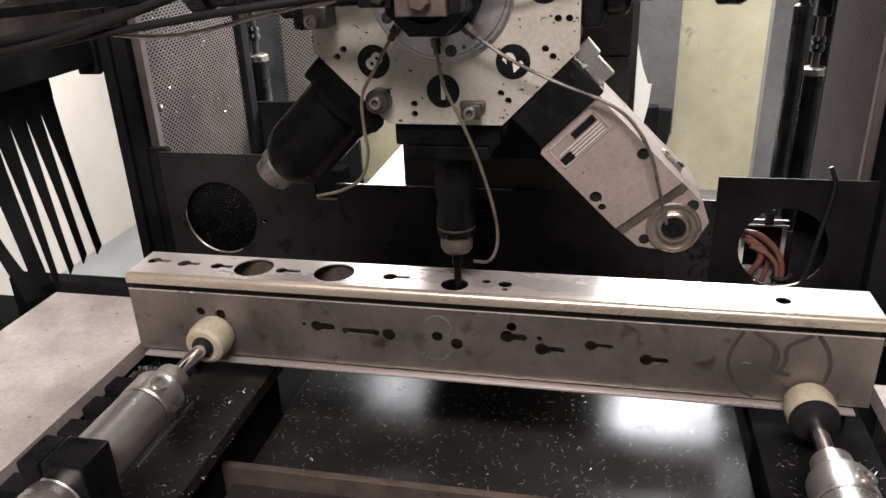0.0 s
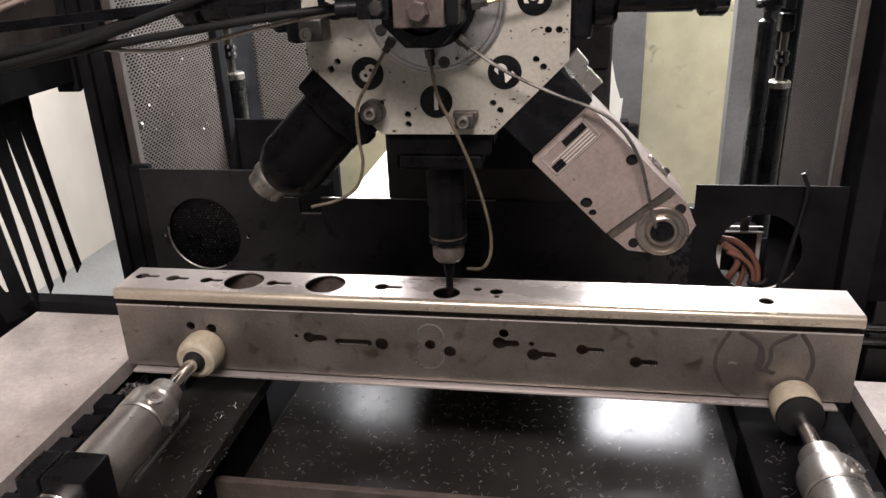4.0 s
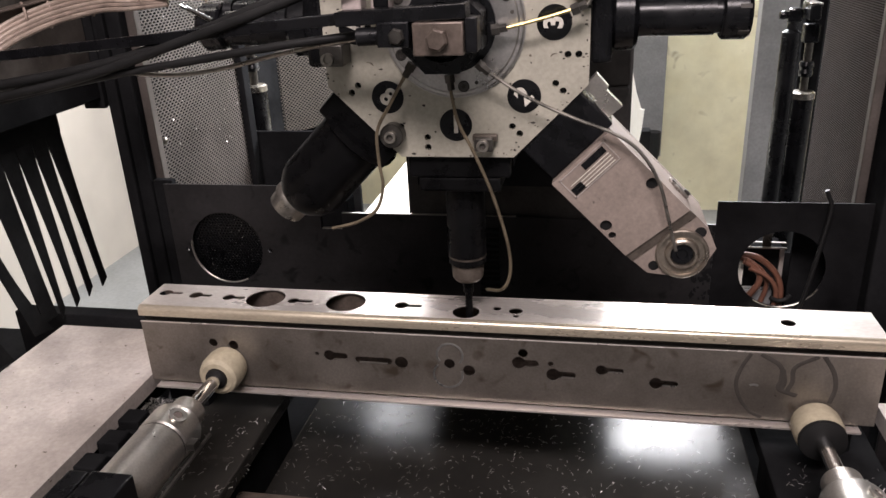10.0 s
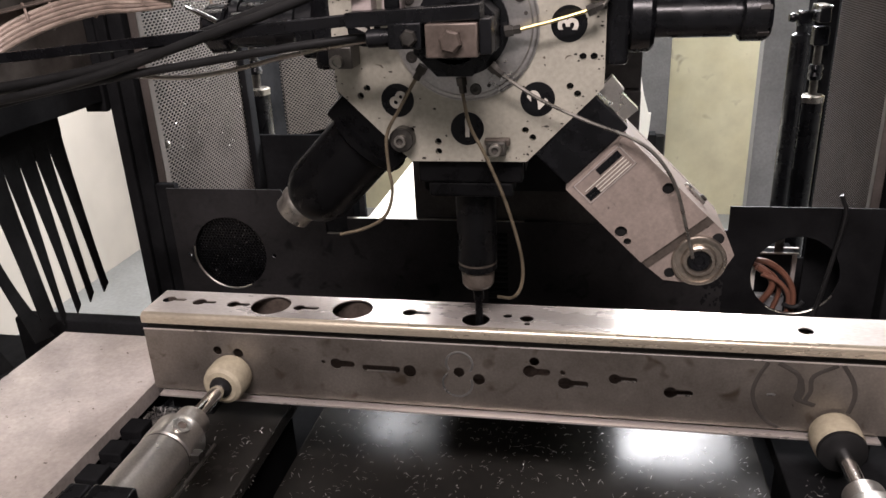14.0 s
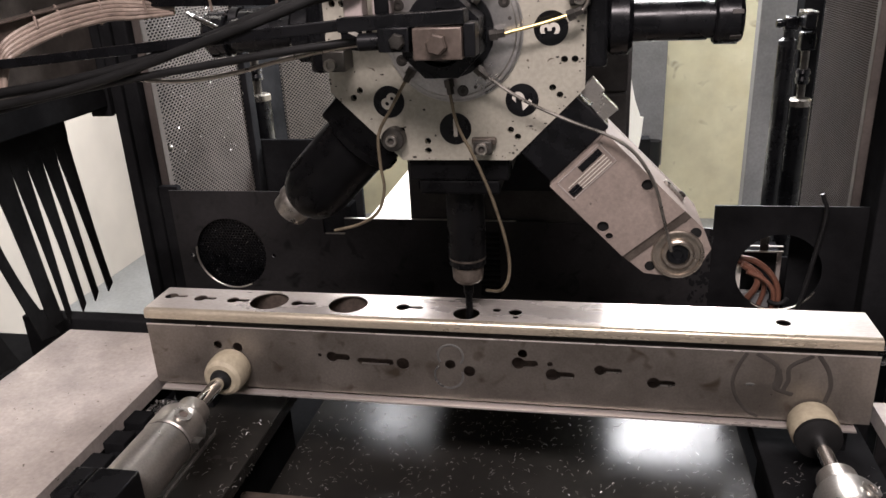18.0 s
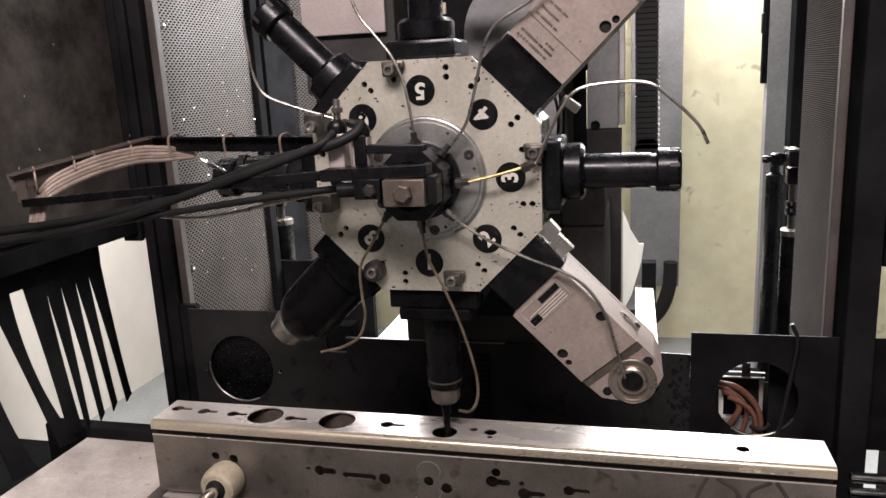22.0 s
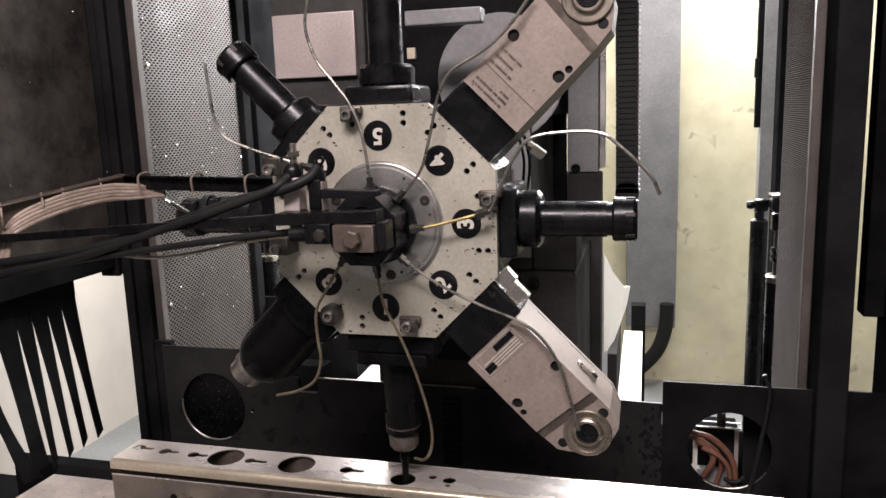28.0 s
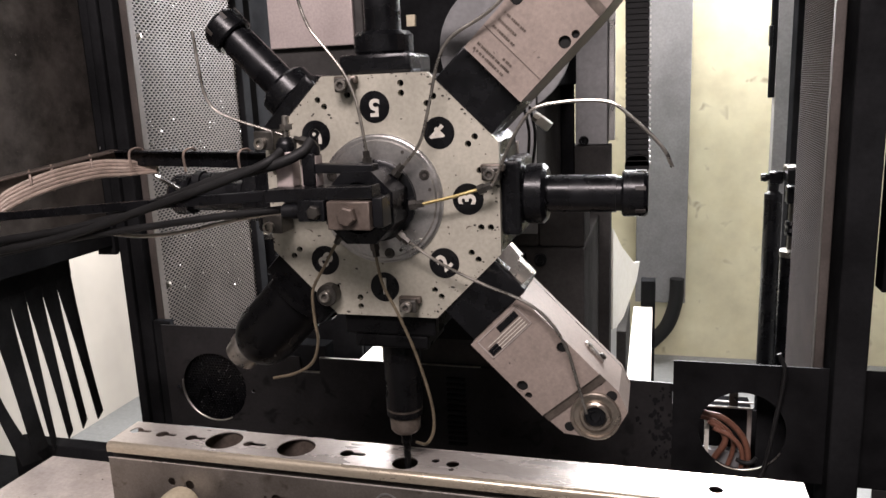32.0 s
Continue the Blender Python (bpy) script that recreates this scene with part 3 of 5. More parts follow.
part("bottom_lip", box(BX0 + 0.012, BX1 - 0.02, BY0 - 0.012, BY1, BZ0 - 0.003, BZ0 + 0.001, 0.0008), M["beam"], beam)
# same brown, shade put into the colour inside the profile
part("bottom_flange", box(BX0 + 0.002, BX1 - 0.002, BY0 + 0.004, BY1 - 0.003, BZ0 + 0.004, BZ0 + 0.007, 0), M["brown"], beam, "inside of the bottom flange, darkened as shade")
# bright bars paint the light that shines through the slots
for x0, x1, z in ((0.150, 0.170, 0.7484), (0.222, 0.244, 0.7627), (0.306, 0.327, 0.7437), (-0.184, -0.136, 0.7553)):
    part("slot_glint", box(x0, x1, BY0 + 0.0002, BY0 + 0.0018, z, z + 0.0022, 0), M["alu"], beam, "bright strip painted as light on the slot edge")
part("support_block", box(-0.565, -0.49, 0.055, 0.12, 0.628, 0.686, 0.002), M["blackpaint"], beam)
part("support_block", box(0.545, 0.60, 0.055, 0.12, 0.628, 0.686, 0.002), M["blackpaint"], beam)


# ---- pneumatic clamps ----
def clamp(x, z):
    c = start("pneumatic_clamp", (x, -0.2, 0.63), "round aluminium pneumatic cylinder pressing a nylon pad on the profile", "cylinder", "pneumatic clamps")
    pad = part("pad", lathe([(0, 0.026), (0.004, 0.034), (0.012, 0.036), (0.036, 0.036), (0.046, 0.033), (0.050, 0.027)], (x, 0.029, z), (0, -1, 0), 32), M["nylon"], c, "worn off-white nylon pad")
    # black disc, larger on the right pad
    r = 0.0345 if x > 0 else 0.019
    part("pad_disc", lathe([(0, r), (0.006, r - 0.001), (0.009, r - 0.008), (0.010, 0.012)], (x, -0.020, z), (0, -1, 0), 28), M["rubber"], pad, "black disc on the pad face")
    part("piston_rod", rod((x, -0.02, z), (x, -0.14, z), 0.0115, 20), M["chrome"], c, "polished piston rod")
    part("gland", lathe([(0, 0.022), (0.002, 0.027), (0.028, 0.028), (0.030, 0.026), (0.034, 0.026)], (x, -0.114, z), (0, -1, 0), 28), M["alu"], c)
    part("end_cap", lathe([(0, 0.028), (0.005, 0.038), (0.010, 0.0405), (0.052, 0.0405), (0.055, 0.0385)], (x, -0.147, z), (0, -1, 0), 36), M["alu"], c)
    part("port", lathe([(0, 0.013), (0.0035, 0.013), (0.0035, 0.007), (-0.002, 0.006)], (x + 0.020, -0.178, z + 0.0345), (0.5, 0, 0.86), 16), M["alu"], c)
    part("port_plug", lathe([(0, 0.0068), (0.002, 0.0064)], (x + 0.020, -0.178, z + 0.0345), (0.5, 0, 0.86), 14), M["brown"], c)
    part("cap_joint", lathe([(0, 0.0386), (0.003, 0.0386)], (x, -0.2015, z), (0, -1, 0), 40), M["slot"], c, "dark joint line")
    part("barrel", lathe([(0, 0.0375), (0.001, 0.0392), (0.188, 0.0392), (0.190, 0.0375)], (x, -0.204, z), (0, -1, 0), 40), M["alu"], c, "brushed aluminium barrel")
    part("rear_cap", lathe([(0, 0.038), (0.03, 0.040), (0.034, 0.038)], (x, -0.395, z), (0, -1, 0), 36), M["alu"], c)
    part("sensor_rail", rod((x + 0.050, -0.15, z - 0.014), (x + 0.050, -0.30, z - 0.014), 0.0028, 10), M["clip"], c)
    part("sensor", box(x + 0.040, x + 0.054, -0.204, -0.188, z - 0.006, z + 0.006, 0.001), M["clip"], c)
    part("mount_block", box(x - 0.008, x + 0.050, -0.392, -0.336, 0.628, z + 0.060, 0.003), M["black"], c, "black split mounting block")
    part("block_half", box(x - 0.040, x - 0.010, -0.394, -0.338, 0.628, z + 0.060, 0.003), M["black"], c)
    return c


clamp(-0.420, 0.740)
clamp(0.532, 0.701)


# ---- turret ----
def octagon(h, c):
    """Square of half width h with its corners cut to an octagon; c is the half length of the straight sides."""
    return [(c, -h), (h, -c), (h, c), (c, h), (-c, h), (-h, c), (-h, -c), (-c, -h)]


tur = start("tool_turret", (0, 0.1, ZC - 0.18), "octagonal eight-station tool turret with numbered bright steel face", "turret")
hs = []
for k in range(8):
    a = radians(-90 + 45 * k)
    r, tt = (math.cos(a), math.sin(a)), (-math.sin(a), math.cos(a))
    for u, v in ((0.041, 0.152), (0.041, 0.166), (-0.041, 0.152), (-0.041, 0.166)):
        hs.append(circle(r[0] * v + tt[0] * u, ZC + r[1] * v + tt[1] * u, 0.0048, 12))
OCT = [(x, ZC + z) for x, z in octagon(0.18, 0.0800)]
part("face_plate", sheet(OCT, hs, 0.012, upright(0.0)), M["face"], tur, smooth=False)
rng = random.Random(77)
bm = bmesh.new()
for k in range(150):
    j = rng.randrange(8)
    pa, pb = OCT[j], OCT[(j + 1) % 8]
    f, inset, r = rng.random(), abs(rng.gauss(0, 0.006)) if k % 3 else rng.uniform(0.01, 0.08), rng.uniform(0.0006, 0.0022)
    cx, cz = (pa[0] + (pb[0] - pa[0]) * f) * (1 - inset / 0.19), ZC + (pa[1] + (pb[1] - pa[1]) * f - ZC) * (1 - inset / 0.19)
    m, lean = rng.randint(5, 7), rng.uniform(0.6, 2.2)
    bm.faces.new([bm.verts.new((cx + r * lean * rng.uniform(0.5, 1.1) * math.cos(2 * math.pi * q / m), -0.00025 - 0.000002 * k, cz + r * rng.uniform(0.5, 1.1) * math.sin(2 * math.pi * q / m))) for q in range(m)])
tagged(part("chipping", bm, M["slot"], tur, "dark chips and nicks in the worn face", smooth=False), kind="stuff")
part("turret_body", sheet([(x * 0.99, ZC + (z - ZC) * 0.99) for x, z in OCT], [], 0.13, upright(0.014)), M["black"], tur, smooth=False)
for k in range(8):
    a = radians(-90 + 45 * k)
    cx, cz = 0.134 * math.cos(a), ZC + 0.134 * math.sin(a)
    d = part("number_disc", lathe([(0, 0.0228), (0.0006, 0.0228)], (cx, 0.0, cz), (0, -1, 0), 36), M["black"], tur, "black painted number disc")
    m = Matrix.Translation((cx, -0.0008, cz)) @ Matrix.Rotation(-radians(45 * k), 4, "Y") @ Matrix.Rotation(radians(90), 4, "X")
    letters("numeral", str(k + 1), 0.034, m, M["numeral"], d)
part("flange", lathe([(0, 0.096), (0.002, 0.096), (0.002, 0.094), (0.006, 0.0935), (0.007, 0.092), (0.007, 0.088), (0.010, 0.086), (0.010, 0.03)], (0.002, 0.0, ZC), (0, -1, 0), 64), M["flange"], tur, "turned steel flange")
for a in (27, -81, 153, 207):
    fx, fz = 0.002 + 0.080 * math.cos(radians(a)), ZC + 0.080 * math.sin(radians(a))
    part("flange_screw", lathe([(0, 0.0078), (0.0012, 0.0078), (0.0012, 0.0066)], (fx, -0.010, fz), (0, -1, 0), 18), M["slot"], tur)
    part("screw_head", lathe([(0, 0.0064), (0.0022, 0.0062), (0.0022, 0.0034), (0.0005, 0.003)], (fx, -0.010, fz), (0, -1, 0), 16), M["clip"], tur)
# dark discs paint the shade in the small drilled holes
for a in (102, 11, -68, 60):
    part("flange_hole", lathe([(0, 0.0026), (0.0004, 0.0026)], (0.002 + 0.080 * math.cos(radians(a)), -0.010, ZC + 0.080 * math.sin(radians(a))), (0, -1, 0), 10), M["slot"], tur)
HUB = [(x, ZC + z) for x, z in octagon(0.050, 0.0215)]
part("hub_block", sheet(HUB, [circle(0, ZC, 0.036, 32)], 0.074, upright(-0.084)), M["black"], tur, "black octagonal coolant distributor", smooth=False)
part("hub_back", lathe([(0, 0.060), (0.008, 0.060), (0.010, 0.056)], (0, -0.010, ZC), (0, -1, 0), 40), M["black"], tur)
part("hub_core", lathe([(0, 0.0355), (0.052, 0.0355), (0.054, 0.033)], (0, -0.012, ZC), (0, -1, 0), 32), M["black"], tur)
part("hub_stem", rod((0.005, -0.06, ZC), (0.005, -0.10, ZC), 0.022, 24), M["black"], tur)


def at_station(e, angle):
    e.matrix_basis = station(angle)
    return e


def collet_holder(label):
    e = start("collet_holder", (0, 0, 0), label, "tool holder", "collet holders")
    part("flange_block", box(-0.054, 0.054, 0.006, 0.115, 0.180, 0.209, 0.006), M["black"], e)
    part("collar", lathe([(0, 0.042), (0.003, 0.044), (0.026, 0.044), (0.032, 0.038), (0.033, 0.030)], (0, 0.055, 0.209), (0, 0, 1), 36), M["black"], e)
    part("shank", lathe([(0, 0.027), (0.098, 0.027), (0.098, 0.025), (0.106, 0.025)], (0, 0.055, 0.240), (0, 0, 1), 36), M["black"], e)
    part("collet_nut", lathe([(0, 0.030), (0.003, 0.033), (0.030, 0.033), (0.036, 0.029), (0.036, 0.020), (0.030, 0.018)], (0, 0.055, 0.346), (0, 0, 1), 36), M["black"], e, "slotted black collet nut")
    for k in range(6):
        a = radians(60 * k + 10)
        part("nut_slot", box(-0.003, 0.003, -0.0012, 0.0012, 0, 0.014, 0.0004, m=Matrix.Translation((0.0327 * math.cos(a), 0.055 + 0.0327 * math.sin(a), 0.365)) @ Matrix.Rotation(a + math.pi / 2, 4, "Z")), M["slot"], e)
    return e


h3 = at_station(collet_holder("black oxide collet holder mounted sideways on the turret"), 0)
h6 = copy_thing(h3, station(135))
h7 = copy_thing(h3, station(180))
h5 = copy_thing(h3, station(90))

dh = start("drill_holder", (0, 0, 0), "black drill holder with a steel chuck and cutter in the profile", "tool holder")
part("flange_block", box(-0.074, 0.074, 0.010, 0.120, 0.180, 0.214, 0.004), M["gloss"], dh)
part("shoulder", box(-0.060, 0.060, 0.012, 0.110, 0.214, 0.236, 0.004), M["gloss"], dh)
part("shank", lathe([(0, 0.030), (0.115, 0.030), (0.117, 0.027)], (0, 0.060, 0.236), (0, 0, 1), 36), M["gloss"], dh)
part("chuck", lathe([(0, 0.0285), (0.004, 0.0295), (0.015, 0.0295), (0.018, 0.0255), (0.019, 0.0225)], (0, 0.060, 0.350), (0, 0, 1), 36), M["gloss"], dh, "black oxide chuck body")
part("collet_nut", lathe([(0, 0.0250), (0.002, 0.0258), (0.022, 0.0245), (0.028, 0.0200), (0.031, 0.0120)], (0, 0.060, 0.368), (0, 0, 1), 30), M["chuck"], dh, "dark oily steel collet nut")
part("chuck_ring", lathe([(0, 0.0300), (0.003, 0.0300)], (0, 0.060, 0.3525), (0, 0, 1), 36), M["chuck"], dh, "worn steel chuck ring")
part("cutter_shank", rod((0, 0.060, 0.39), (0, 0.060, 0.42), 0.0085, 16), M["gloss"], dh)
part("cutter", lathe([(0, 0.006), (0.03, 0.006), (0.045, 0.006), (0.048, 0.002)], (0, 0.060, 0.418), (0, 0, 1), 12), M["gloss"], dh)
at_station(dh, -90)

mh = start("motor_spindle", (0, 0, 0), "glossy black driven spindle with a bright collet nose", "tool holder")
part("flange_block", box(-0.062, 0.062, 0.004, 0.120, 0.180, 0.225, 0.006), M["gloss"], mh)
part("housing", lathe([(0, 0.050), (0.004, 0.053), (0.108, 0.053), (0.124, 0.050), (0.138, 0.043), (0.148, 0.034), (0.152, 0.028)], (-0.002, 0.045, 0.222), (0, 0, 1), 44), M["gloss"], mh)
part("nose", lathe([(0, 0.030), (0.006, 0.033), (0.012, 0.033), (0.013, 0.030), (0.032, 0.029), (0.034, 0.025), (0.034, 0.016), (0.02, 0.014)], (0.006, 0.045, 0.366), (0, 0, 1), 36), M["pipe"], mh, "bright steel collet nose")
part("flange_ring", lathe([(0, 0.064), (0.010, 0.064), (0.014, 0.058)], (-0.002, 0.045, 0.212), (0, 0, 1), 44), M["gloss"], mh)
at_station(mh, -135)


def angle_head(label):
    e = start("angle_head", (0, 0, 0), label, "angle head", "angle heads")
    part("adapter_block", box(-0.056, 0.056, 0.004, 0.120, 0.180, 0.246, 0.003), M["black"], e, "black adapter block")
    out = [(-0.050, 0.246), (0.057, 0.246), (0.057, 0.398), (0.054, 0.434), (0.028, 0.466), (-0.006, 0.480), (-0.038, 0.470), (-0.050, 0.440)]
    hs = [circle(0.046, 0.3415, 0.0085, 16), circle(0.0495, 0.358, 0.0055, 12), circle(-0.0395, 0.339, 0.0085, 16), circle(-0.0385, 0.4377, 0.0080, 16), circle(-0.040, 0.411, 0.0055, 12), circle(0.0405, 0.432, 0.0075, 16)]
    body = part("head_body", sheet(out, hs, 0.112, upright(-0.008)), M["head"], e, smooth=False)
    part("raised_face", sheet([(-0.050, 0.246), (0.057, 0.246), (0.057, 0.393), (-0.050, 0.402)], hs[:3], 0.005, upright(-0.013)), M["head"], e, smooth=False)
    # dark discs paint the shade inside the counterbored holes
    for cx, cz, rr in ((0.046, 0.3415, 0.0085), (0.0495, 0.358, 0.0055), (-0.0395, 0.339, 0.0085), (-0.0385, 0.4377, 0.0080), (-0.040, 0.411, 0.0055), (0.0405, 0.432, 0.0075)):
        part("hole_shade", lathe([(0, rr * 0.985), (0.004, rr * 0.98), (0.0041, 0.0004)], (cx, -0.0035, cz), (0, -1, 0), 14), M["rubber"], e)
    # dark band paints the shaded chamfer under the raised face
    part("face_step", sheet([(-0.050, 0.4025), (0.057, 0.3935), (0.057, 0.4065), (-0.050, 0.4155)], [], 0.0012, upright(-0.0094)), M["chuck"], e, "step below the raised face, painted dark as shade", smooth=False)
    part("back_plug", sheet(out, [], 0.004, upright(0.09)), M["black"], e, smooth=False)
    part("spindle_ring", lathe([(0, 0.036), (0.004, 0.036), (0.0055, 0.0345), (0.0055, 0.0315), (0.001, 0.031), (0.001, 0.0235), (0.006, 0.0225), (0.008, 0.020), (0.008, 0.0165), (-0.010, 0.0150)], (0.0, -0.008, 0.444), (0, -1, 0), 48), M["bronze"], e, "turned steel spindle ring")
    part("spindle_bore", lathe([(0, 0.0148), (0.004, 0.0145), (0.004, 0.008), (0.001, 0.007)], (0.0, -0.008, 0.444), (0, -1, 0), 24), M["black"], e)
    part("side_screw", lathe([(0, 0.0068), (0.004, 0.0068), (0.0052, 0.0050)], (-0.050, 0.044, 0.372), (-1, 0, 0), 14), M["alu"], e, "worn steel screw head")
    part("side_lever", box(-0.0545, -0.050, 0.038, 0.050, 0.376, 0.404, 0.0015), M["alu"], e, "bright steel lever")
    part("lever_screw", lathe([(0, 0.0055), (0.003, 0.0055), (0.004, 0.004)], (-0.0545, 0.044, 0.398), (-1, 0, 0), 12), M["clip"], e)
    return e


ah2 = at_station(angle_head("milled aluminium angle head with a spindle ring"), -45)
ah4 = copy_thing(ah2, station(45))


# ---- coolant pipes ----
def coolant_pipe(pts, material, fit_at, fit_to, clamp_at=None, yoff=-0.03):
    e = start("coolant_pipe", (fit_at[0], yoff, fit_at[1]), "bent thin steel coolant pipe screwed to the turret hub", "pipe", "coolant pipes")
    part("pipe", tube([(p[0], p[2] if len(p) > 2 else yoff, p[1]) for p in pts], 0.0024, 8), material, e)
    a, b = Vector((fit_at[0], yoff, fit_at[1])), Vector((fit_to[0], yoff, fit_to[1]))
    d = (b - a).normalized()
    part("fitting", lathe([(0, 0.0075), (0.010, 0.0075), (0.010, 0.0055), (0.020, 0.0055)], a - d * 0.004, d, 6), M["clip"], e, "hexagonal pipe fitting", smooth=False)
    if clamp_at:
        x, z = clamp_at
        if x < -0.06:
            part("clamp_block", lathe([(0, 0.017), (0.016, 0.017), (0.018, 0.0155)], (x, -0.001, z), (0, -1, 0), 28), M["clip"], e, "round clamp washer")
        else:
            part("clamp_block", box(x - 0.013, x + 0.014, -0.019, -0.001, z - 0.010, z + 0.010, 0.003), M["clip"], e)
            part("clamp_lip", box(x - 0.016, x + 0.019, -0.012, -0.001, z + 0.002, z + 0.013, 0.003), M["chuck"], e)
        part("clamp_screw", lathe([(0, 0.0085), (0.008, 0.0085), (0.009, 0.0075), (0.009, 0.0050), (0.004, 0.0045)], (x, -0.019, z), (0, -1, 0), 18), M["pipe"], e, "bright socket head screw")
        part("screw_socket", lathe([(0, 0.0046), (0.0006, 0.0046)], (x, -0.0235, z), (0, -1, 0), 6), M["slot"], e, smooth=False)
    return e


coolant_pipe([(-0.001, 1.225), (0.008, 1.178), (0.029, 1.134), (0.054, 1.072), (0.074, 0.999), (0.076, 0.955), (0.064, 0.930), (0.038, 0.915, 0.0)], M["dullpipe"], (-0.001, 1.236), (0.002, 1.21), (0.040, 1.142))
coolant_pipe([(0.047, 1.245), (0.099, 1.211), (0.159, 1.183), (0.217, 1.160), (0.250, 1.135), (0.275, 1.095), (0.290, 1.045), (0.303, 0.998)], M["pipe"], (0.040, 1.252), (0.056, 1.238))
coolant_pipe([(0.072, 1.297), (0.120, 1.308), (0.168, 1.321)], M["brass"], (0.060, 1.296), (0.080, 1.299), (0.171, 1.338))
coolant_pipe([(0.166, 1.320), (0.178, 1.327), (0.195, 1.365), (0.212, 1.398), (0.235, 1.425), (0.277, 1.433), (0.330, 1.431), (0.360, 1.411), (0.398, 1.373), (0.412, 1.346)], M["pipe"], (0.160, 1.318), (0.175, 1.324))
coolant_pipe([(0.045, 1.347), (0.075, 1.384), (0.092, 1.44), (0.105, 1.49), (0.125, 1.522), (0.176, 1.551), (0.212, 1.583), (0.24, 1.62)], M["pipe"], (0.038, 1.342), (0.054, 1.360))
coolant_pipe([(-0.004, 1.366), (-0.014, 1.436), (-0.030, 1.480), (-0.055, 1.515), (-0.080, 1.548), (-0.094, 1.594), (-0.087, 1.640)], M["pipe"], (-0.004, 1.358), (-0.006, 1.38), (-0.040, 1.466))
coolant_pipe([(-0.057, 1.246), (-0.084, 1.202), (-0.105, 1.165), (-0.106, 1.120), (-0.103, 1.085), (-0.115, 1.050), (-0.145, 1.030), (-0.185, 1.019)], M["dullpipe"], (-0.052, 1.252), (-0.064, 1.234), (-0.089, 1.154))
coolant_pipe([(-0.110, 1.392), (-0.145, 1.403), (-0.202, 1.421), (-0.240, 1.438), (-0.256, 1.465), (-0.262, 1.511), (-0.265, 1.553)], M["pipe"], (-0.10, 1.389), (-0.12, 1.394))


# ---- behind the turret ----
car = start("turret_carriage", (0, 0.5, 0.9), "black and grey carriage that carries the turret", "machine carriage")
part("spindle_neck", lathe([(0, 0.12), (0.30, 0.12)], (0, 0.144, ZC), (0, 1, 0), 40), M["black"], car)
part("carriage_block", box(-0.19, 0.257, 0.46, 0.875, 0.66, 1.13, 0.006), M["darkgrey"], car)
part("carriage_rear", box(0.10, 0.283, 0.876, 0.95, 0.66, 1.30, 0.004), M["darkgrey"], car)
part("carriage_upper", box(-0.19, 0.165, 0.46, 0.875, 1.132, 1.45, 0.006), M["darkgrey"], car)
part("carriage_step", box(0.166, 0.256, 0.462, 0.60, 1.132, 1.262, 0.004), M["darkgrey"], car)
part("dark_strip", box(0.166, 0.196, 0.84, 0.875, 1.132, 2.2, 0.002), M["blackpaint"], car)
part("grey_panel", box(0.105, 0.164, 0.452, 0.459, 1.16, 1.45, 0.002), M["greypaint"], car)
part("carriage_apron", box(-0.13, 0.14, 0.30, 0.46, 0.98, 1.12, 0.004), M["blackpaint"], car)
part("way_cover", box(-0.20, 0.20, 0.50, 0.88, 1.45, 2.2, 0.004), M["blackpaint"], car)
# added sheet behind the turret, keeps window light off the left side
part("light_shield", box(-0.545, -0.185, 0.876, 0.896, 1.30, 2.25, 0.003), M["blackpaint"], car)
part("steel_way", box(0.197, 0.275, 0.88, 0.95, 1.302, 2.2, 0.003), M["greypaint"], car)
part("way_edge", box(0.276, 0.291, 0.90, 0.94, 1.31, 2.2, 0.002), M["flange"], car)
part("cover_plate", box(-0.315, -0.145, 0.30, 0.31, 1.54, 1.66, 0.002), M["pink"], car, "pale bare metal cover plate")
part("cover_box", box(-0.32, -0.13, 0.312, 0.48, 1.43, 1.70, 0.004), M["darkgrey"], car)
part("grey_duct", box(-0.045, 0.10, 0.30, 0.34, 1.625, 1.652, 0.003), M["greypaint"], car)
part("sight_glass", box(-0.040, -0.024, 0.292, 0.30, 1.565, 1.585, 0.001), M["nylon"], car)
part("duct_curve", lathe([(0, 0.13), (0.02, 0.13), (0.02, 0.115)], (0.10, 0.49, 1.53), (0, -1, 0), 40), M["greypaint"], car)
for x, z, y in ((0.168, 1.105, 0.459), (0.233, 1.225, 0.461)):
    part("carriage_bolt", lathe([(0, 0.013), (0.007, 0.013), (0.007, 0.008), (0.002, 0.007)], (x, y, z), (0, -1, 0), 16), M["black"], car)
part("way_bolt", lathe([(0, 0.012), (0.006, 0.012), (0.006, 0.007), (0.002, 0.007)], (0.218, 0.88, 1.312), (0, -1, 0), 16), M["black"], car)

cc = start("cable_connector", (0.21, 0.25, 1.39), "pale plastic cable connector behind the turret", "connector")
part("connector_body", box(-0.012, 0.012, -0.012, 0.012, -0.008, 0.008, 0.002, m=Matrix.Translation((0.209, 0.25, 1.391)) @ Matrix.Rotation(radians(38), 4, "Y")), M["white"], cc)
part("connector_nut", lathe([(0, 0.009), (0.010, 0.009), (0.011, 0.007)], (0.200, 0.25, 1.398), (-0.8, 0, 0.6), 8), M["pipe"], cc)
part("connector_foot", box(0.150, 0.172, 0.19, 0.21, 1.340, 1.366, 0.002), M["pink"], cc)
for dx in (0.0, -0.010):
    hc = start("cable", (0.19 + dx, 0.25, 1.34), "thin black cable looping behind the turret", "cable", "turret cables")
    part("cable_body", tube([(0.184 + dx, 0.25, 1.420), (0.190 + dx, 0.25, 1.395), (0.193 + dx, 0.25, 1.372), (0.190 + dx, 0.25, 1.335), (0.180 + dx, 0.25, 1.300)], 0.0026, 8), M["rubber"], hc)

